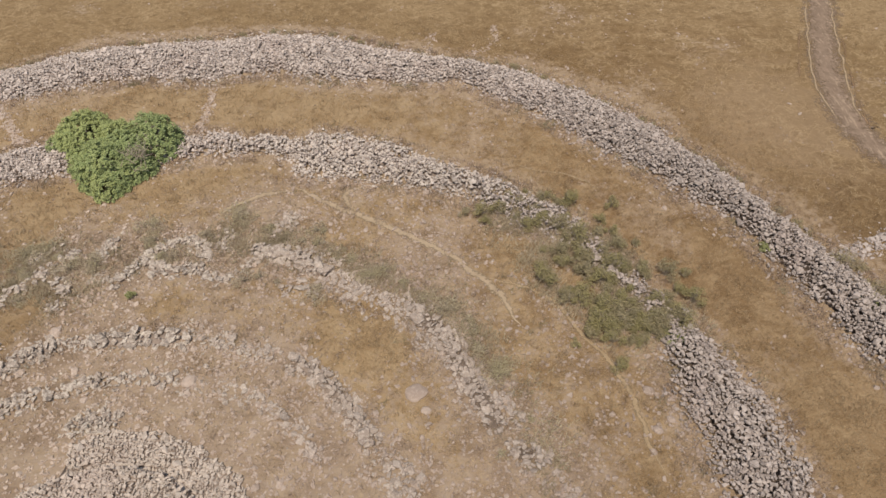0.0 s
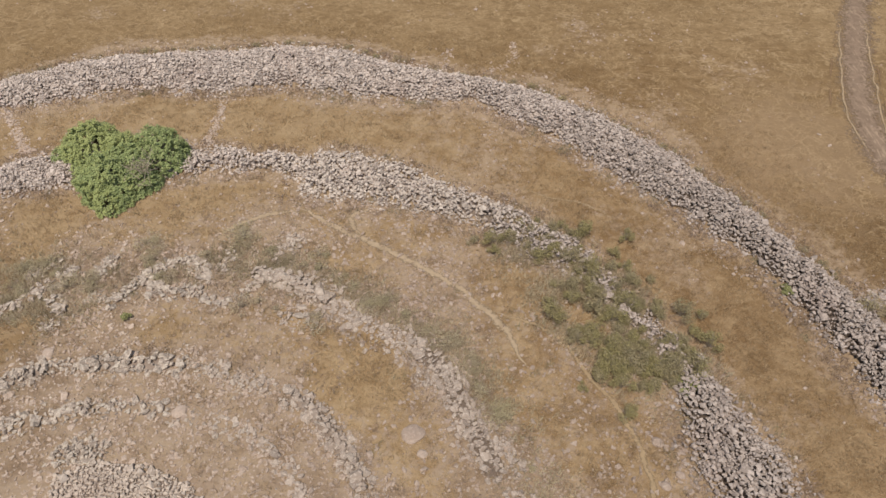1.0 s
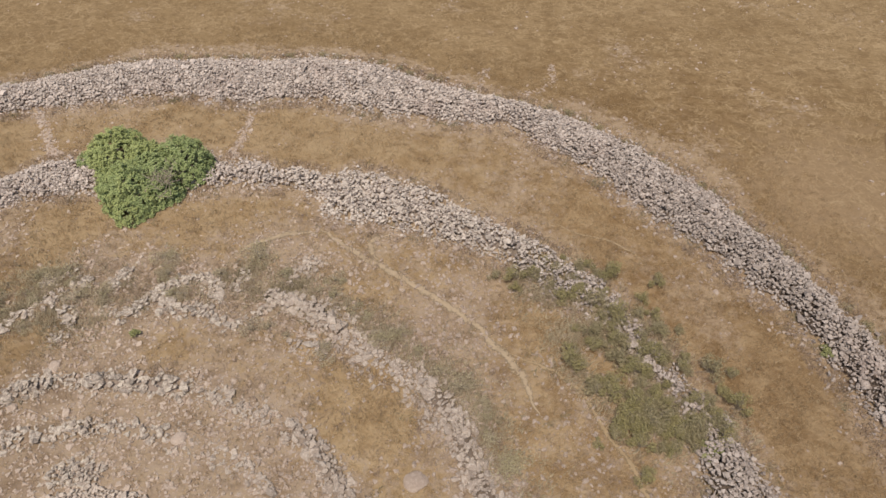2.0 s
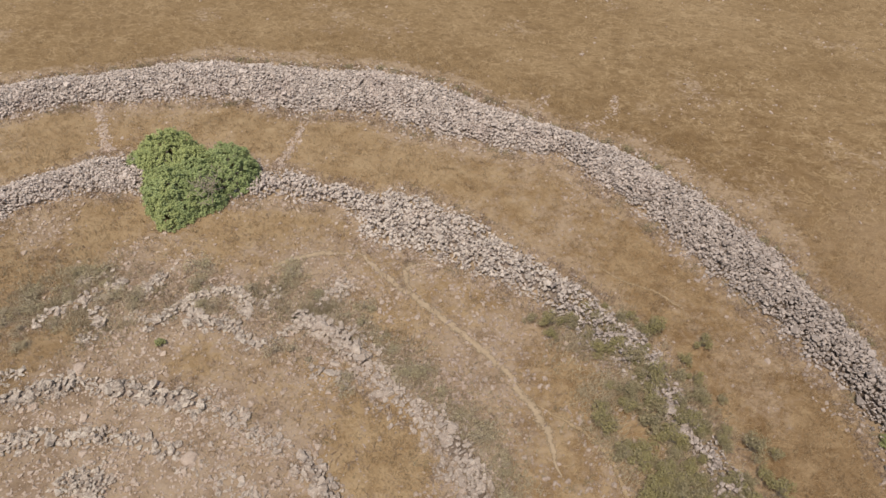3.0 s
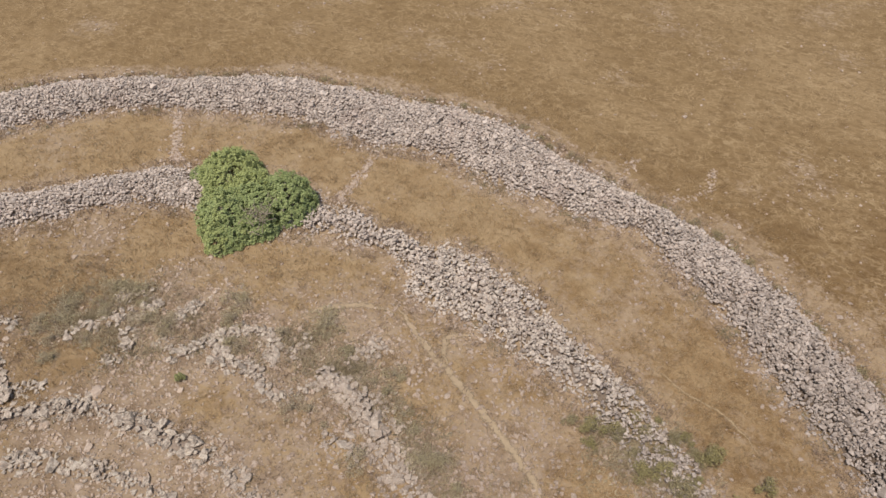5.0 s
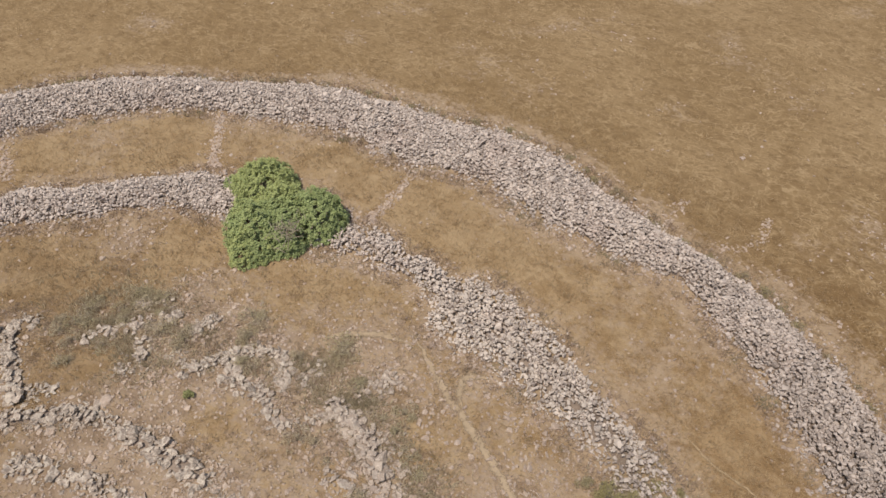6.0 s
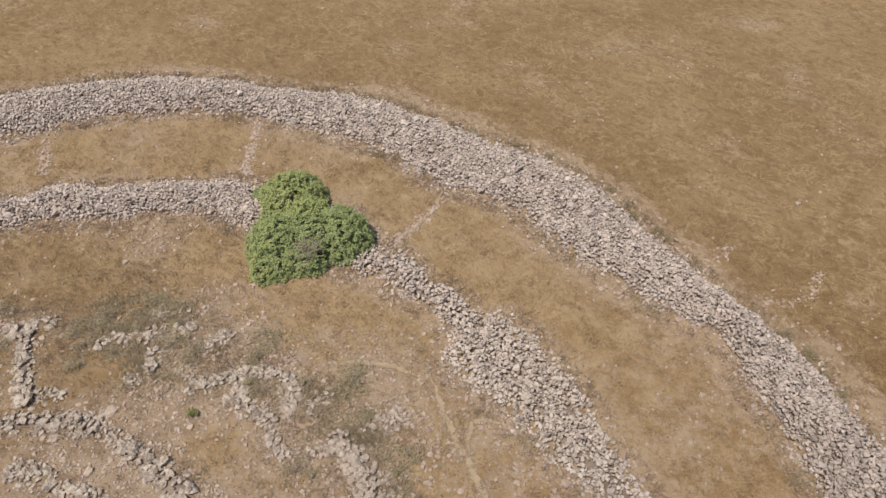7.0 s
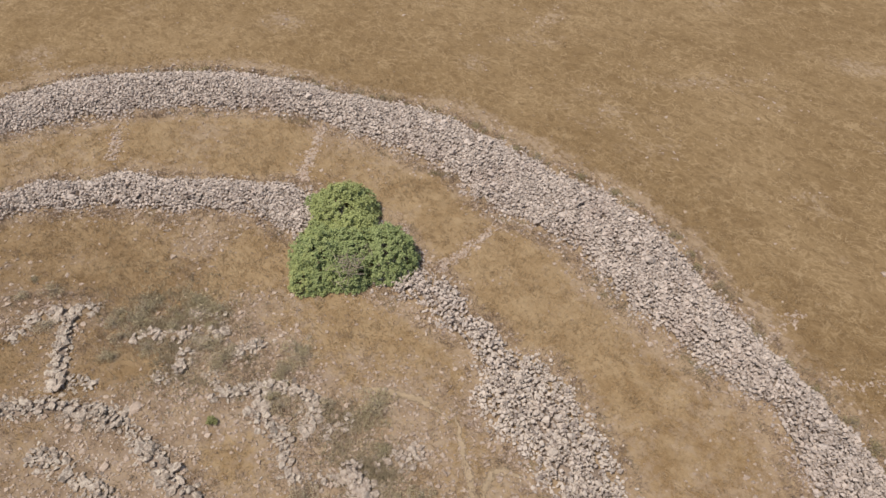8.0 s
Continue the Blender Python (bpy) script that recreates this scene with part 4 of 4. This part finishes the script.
def shrub(name, x, y, wide, high, leaves, size, leaf, label, group, lean=0.5):
    """A low cushion of twigs and small leaves with an uneven outline."""
    ob = thing(name, x, y, label, "shrub", group)
    seed = rng.uniform(0, 50)
    twig, start, verts, faces = 26, 0, [], []
    for _ in range(twig):
        a, q = rng.uniform(0, 2 * np.pi), rng.uniform(0.1, 0.95)
        end = np.array([np.cos(a) * wide / 2 * q, np.sin(a) * wide / 2 * q, high * math.sqrt(1 - q * q) * rng.uniform(0.7, 1.1)])
        v, f = limb([(0, 0, -0.05), end * (0.45, 0.45, 0.6), end], (0.03, 0.02, 0.006), 4)
        verts.append(v), faces.append(f + start)
        start += len(v)
    part("branchwork", mesh_of("branchwork", np.concatenate(verts), np.concatenate(faces), TWIG), ob)
    # leaves sit in clumps round the twig ends, with gaps between
    knots = 13
    t, q = rng.uniform(0, 2 * np.pi, knots), np.sqrt(rng.uniform(0.0, 1, knots))
    reach = 0.78 + 0.45 * ripple(np.cos(t) * 2, np.sin(t) * 2, 0.55, seed)
    knot = np.stack([np.cos(t) * q * reach * wide / 2, np.sin(t) * q * reach * wide / 2, high * (0.30 + 0.55 * np.sqrt(1 - 0.9 * q * q) * rng.uniform(0.6, 1.1, knots))], -1)
    which = rng.integers(0, knots, leaves)
    way = rng.normal(size=(leaves, 3))
    way /= np.linalg.norm(way, axis=1)[:, None]
    p = knot[which] + way * (rng.uniform(0.3, 1.0, leaves) ** 0.5)[:, None] * (0.17 * wide, 0.17 * wide, 0.26 * high)
    p[:, 2] = np.maximum(p[:, 2], 0.04)
    part("foliage", mesh_of("foliage", *leaf_cloud(p, way + (0, 0, lean), size, 1.0), leaf), ob)
    return ob


def shrubs(name, spots, kinds, leaf, label, group):
    """Shrubs of a few built kinds, copied and turned."""
    made = []
    for i, (x, y, scale) in enumerate(spots):
        if i < len(kinds):
            made.append(shrub(name, x, y, *kinds[i], leaf, label, group))
            made[-1].scale = (1, 1, 1)
        else:
            m = Matrix.Translation((x, y, float(ground_z(x, y)))) @ pose(0, 0, 0, 0, 0, rng.uniform(0, 360)) @ Matrix.Diagonal((scale, scale, scale * rng.uniform(0.85, 1.15), 1))
            copy_thing(made[i % len(made)], m)


GREY_SPOTS = [(-36.8, 40.8), (-36.7, 38.3), (-33.1, 39.2), (-30.7, 38.6), (-24.3, 40.4), (-16.0, 43.4), (-18.8, 45.2), (-11.2, 41.6), (-9.3, 40.3), (-8.0, 39.5), (-5.2, 38.2), (-3.2, 36.6),
              (2.4, 31.8), (2.9, 29.6), (4.4, 27.4), (6.4, 23.6), (5.0, 22.0), (-17.2, 37.4), (-10.7, 36.3), (-39.6, 36.6), (-41.4, 35.9), (-36.3, 35.6), (-31.2, 40.2), (-27.0, 44.3),
              (-16.7, 42.1), (-13.8, 41.5), (-15.9, 37.9), (-11.5, 43.2), (-27.0, 42.4), (-6.4, 37.7), (-12.6, 41.9), (-38.0, 39.2), (-34.6, 40.6), (0.3, 33.6), (-1.6, 35.0), (-47.5, 32.6), (-49.0, 30.4), (-40.2, 37.8), (-7.0, 34.4), (1.2, 28.0),
              (-41.6, 35.5), (-38.9, 34.7), (-37.8, 32.7), (-38.2, 41.2), (-36.1, 41.6), (-27.9, 44.4), (-25.2, 40.3), (-44.3, 30.7)]
GREY_KINDS = [(2.5, 0.7, 700, 0.10), (1.9, 0.6, 460, 0.10), (3.0, 0.8, 900, 0.10), (1.6, 0.5, 320, 0.10)]
GREY_SPOTS += [(x + rng.normal(0, 1.3), y + rng.normal(0, 1.0)) for x, y in GREY_SPOTS[::2]]
CLEAR_ROW = smooth_line([-16.9, 41.0, -15.3, 40.7, -13.2, 40.2, -11.8, 39.0, -9.9, 37.9, -7.9, 36.6, -6.3, 35.2, -4.4, 34.6, -1.8, 33.0, -0.6, 32.0, 0.8, 30.3, 1.2, 28.4, 2.0, 26.9, 2.8, 25.4, 4.2, 22.4])
GREY_SPOTS = GREY_SPOTS[:4] + [(x, y) for x, y in GREY_SPOTS[4:] if np.min(np.hypot(CLEAR_ROW[:, 0] - x, CLEAR_ROW[:, 1] - y)) > 1.5]
shrubs("grey_shrub", [(x, y, rng.uniform(0.6, 1.0)) for x, y in GREY_SPOTS], GREY_KINDS, GREY_LEAF, "low grey thorny shrub among pale stones", "grey shrubs along the third ring")
rim = []
for angle in np.arange(22, 146, 1.7):
    x, y = plan(angle + rng.uniform(-0.8, 0.8), along(OUTER_OUT, angle) + rng.uniform(0.2, 1.0))
    rim.append((float(x), float(y), rng.uniform(0.25, 0.6)))
shrubs("wall_shrub", rim, GREY_KINDS[:3], RIM_LEAF, "low dry shrub at the foot of the outer wall", "dry shrubs along the outer wall")
GREEN_SPOTS = [(3.9, 44.9), (7.6, 46.3), (12.2, 46.2), (14.5, 33.5), (12.1, 40.5), (14.2, 41.9), (15.9, 40.6), (15.5, 32.0), (16.3, 33.2), (14.2, 31.5), (13.2, 34.2), (16.6, 31.0), (17.6, 32.6), (14.0, 35.4), (11.9, 35.0), (13.0, 32.5), (15.1, 32.4), (17.0, 34.0), (17.4, 37.0),
               (19.0, 34.3), (13.5, 30.2), (11.9, 30.9), (17.2, 31.4), (10.6, 38.8), (13.6, 36.4), (14.9, 34.6), (12.0, 37.4), (15.6, 38.9), (5.6, 45.3), (9.4, 44.0), (10.9, 42.7), (16.0, 30.2)]
WALL_SPOTS = [(2.2, 45.0), (7.2, 44.3), (8.7, 43.5), (8.2, 47.8), (9.6, 46.6), (11.0, 46.2), (16.0, 45.5), (9.1, 40.0), (10.5, 39.8), (8.6, 38.2), (12.9, 40.8), (15.6, 40.5)]
GREEN_KINDS = [(2.0, 1.3, 900, 0.11), (1.4, 1.0, 540, 0.10), (2.3, 1.5, 1150, 0.11), (1.6, 0.9, 620, 0.10)]
GREEN_SPOTS += [(x + rng.normal(0, 1.3), y + rng.normal(0, 1.3)) for x, y in GREEN_SPOTS[3:] * 3]
GREEN_SPOTS += [(x + rng.normal(0, 1.3), y + rng.normal(0, 0.8)) for x, y in GREEN_SPOTS[:3]]
shrubs("green_shrub", [(x, y, rng.uniform(0.45, 1.15)) for x, y in GREEN_SPOTS] + [(x, y, rng.uniform(0.5, 0.85)) for x, y in WALL_SPOTS], GREEN_KINDS, GREEN_LEAF, "olive-green spiny shrub growing through the fallen ring wall", "green shrubs on the second ring")
shrubs("green_bush", [(18.5, 30.3, 1), (35.0, 33.3, 1), (-26.6, 35.8, 0.7), (28.7, 39.6, 0.75)], [(1.8, 0.7, 1100, 0.17), (1.9, 0.7, 1000, 0.17), (1.1, 0.5, 600, 0.14)], BUSH_LEAF, "small fresh green bush", "fresh green bushes")


# ---------------------------------------------------------------- dry grass
def near_line(x, y, points, reach):
    p = smooth_line(points, 0.8)
    best = np.full(len(x), 1e9)
    for q in p:
        best = np.minimum(best, (x - q[0]) ** 2 + (y - q[1]) ** 2)
    return best < reach * reach


def blades(name, x, y, tall, wide, per, droop, material, label):
    n = len(x) * per
    x, y, tall = np.repeat(x, per) + rng.normal(0, 0.16, n), np.repeat(y, per) + rng.normal(0, 0.16, n), np.repeat(tall, per) * rng.uniform(0.6, 1.25, n)
    t = rng.uniform(0, 2 * np.pi, n)
    lean = np.clip(rng.normal(np.repeat(droop, per) if np.ndim(droop) else droop, 0.28, n), 0.1, 1.45)
    way = np.stack([np.cos(t) * np.sin(lean) + 0.18, np.sin(t) * np.sin(lean) - 0.06, np.cos(lean)], -1)
    side = np.stack([-np.sin(t), np.cos(t), 0 * t], -1)
    foot = np.stack([x, y, ground_z(x, y) - 0.02], -1)
    w = (wide * rng.uniform(0.6, 1.4, n))[:, None]
    verts = np.stack([foot - side * w, foot + side * w, foot + way * tall[:, None]], 1).reshape(-1, 3)
    ob = new(name, covered(mesh_of(name, verts, np.arange(3 * n).reshape(-1, 3), material)))
    return tagged(ob, label, "grass", kind="stuff")


def dry_grass():
    n = 600000
    x, y = rng.uniform(-115, 75, n), 6 + 150 * rng.uniform(0, 1, n) ** 1.15
    a, r, out, two = edge_gap(x, y)
    clump = clouds(x, y * 1.3, 1.5, 31, 3)
    share = (0.25 + 0.75 * clump) * (0.45 + 0.6 * cover(x, y)) * np.interp(r, [67, 76], [1.0, 0.14])
    keep = (rng.uniform(0, 1, n) < share) & (out < 0.1) & ((two < 0.1) | ((a > 26) & (a < 47))) & (r > 12.6)
    x, y, clump, r = x[keep], y[keep], clump[keep], r[keep]
    bare = near_line(x, y, TRACK_LINE, 2.0)
    for line, wide in zip(PATH_LINES, (0.42, 0.28, 0.36, 0.36, 0.22)):
        bare |= near_line(x, y, line, wide)
    x, y, clump, r = x[~bare], y[~bare], clump[~bare], r[~bare]
    tall = (0.12 + 0.26 * clump) * np.interp(r, [66, 76], [1.0, 0.6])
    blades("dry_grass", x, y, tall, 0.024, 5, np.interp(r, [48, 62], [0.80, 1.12]), GRASS, "dry golden grass covering the hilltop")


def tussocks():
    n = 120000
    x, y = rng.uniform(-95, 62, n), rng.uniform(8, 112, n)
    a, r, out, two = edge_gap(x, y)
    share = 0.75 * clouds(x, y, 4.0, 77) * cover(x, y) * np.interp(r, [68, 76], [1.0, 0.12]) + 0.9 * ((out > -2.6) & (r > along(OUTER_OUT, a))) * clouds(x, y, 2.0, 41, 2)
    keep = (rng.uniform(0, 1, n) < share) & (out < -0.2) & ((two < -0.1) | ((a > 26) & (a < 47))) & (r > 13)
    x, y = x[keep], y[keep]
    bare = near_line(x, y, TRACK_LINE, 2.0)
    for line in PATH_LINES + RADIAL:
        bare |= near_line(x, y, line, 0.7 if line in RADIAL else 0.4)
    x, y = x[~bare], y[~bare]
    blades("grass_tussocks", x, y, rng.uniform(0.22, 0.50, len(x)), 0.022, 8, 1.05, TUSSOCK, "taller tufts of dry straw grass")


def wall_weeds():
    n = 330000
    x, y = rng.uniform(-90, 60, n), rng.uniform(10, 100, n)
    a, r, out, two = edge_gap(x, y)
    patchy = 0.5 + 0.5 * ripple(x, y, 1.6, 3)
    share = np.where((out > -1.6) & (out < 0.6), 0.75, 0) + np.where((two > -1.5) & (two < 0.6), 0.65, 0)
    share += np.where(a < 75, 0.20, 0.10) * np.clip(2.6 * clouds(x, y, 1.3, 61, 3) - 0.9, 0, 1) * ((r < 47) & (r > 13))
    share += np.where(np.abs(r - 30.5) < 3.2, 0.30, 0) + np.where(np.abs(r - 30.3) < 1.3, 0.15, 0) + np.where(np.abs(r - 21.2) < 0.9, 0.25, 0)
    keep = (rng.uniform(0, 1, n) < share * patchy) & (a > 0) & (a < 165)
    x, y = x[keep], y[keep]
    blades("wall_weeds", x, y, rng.uniform(0.25, 0.6, len(x)), 0.02, 7, 0.6, WEED, "grey-brown dry weeds along the stone walls")


def olive_weeds():
    n = 260000
    x, y = rng.uniform(-52, 24, n), rng.uniform(18, 50, n)
    a, r, out, two = edge_gap(x, y)
    patchy = clouds(x, y, 2.6, 13, 3)
    slope = ((x - 13.0) * 0.62 - (y - 37.0) * 0.78) / 10.5, ((x - 13.0) * 0.78 + (y - 37.0) * 0.62) / 4.8
    share = 0.24 * np.clip(1.5 - slope[0] ** 2 - slope[1] ** 2, 0, 1)
    share += 0.28 * np.exp(-(((r - 32.2) / 1.8) ** 2)) * ((a > 16) & (a < 88))
    share += 0.50 * np.exp(-(((x + 36) / 5.5) ** 2 + ((y - 38.5) / 3) ** 2)) + 0.35 * np.exp(-(((x - 6) / 4) ** 2 + ((y - 45.5) / 2.2) ** 2))
    share += 0.40 * np.exp(-(((x + 24.4) / 2.2) ** 2 + ((y - 40.6) / 1.4) ** 2)) + 0.30 * np.exp(-(((x + 16) / 3.5) ** 2 + ((y - 42.5) / 2) ** 2))
    keep = rng.uniform(0, 1, n) < share * np.clip(2.2 * patchy - 0.4, 0.05, 1.3)
    x, y = x[keep], y[keep]
    blades("olive_weeds", x, y, rng.uniform(0.2, 0.6, len(x)), 0.03, 6, 0.6, OLIVE, "grey-green spiny weeds among the fallen stones")


dry_grass()
tussocks()
wall_weeds()
olive_weeds()
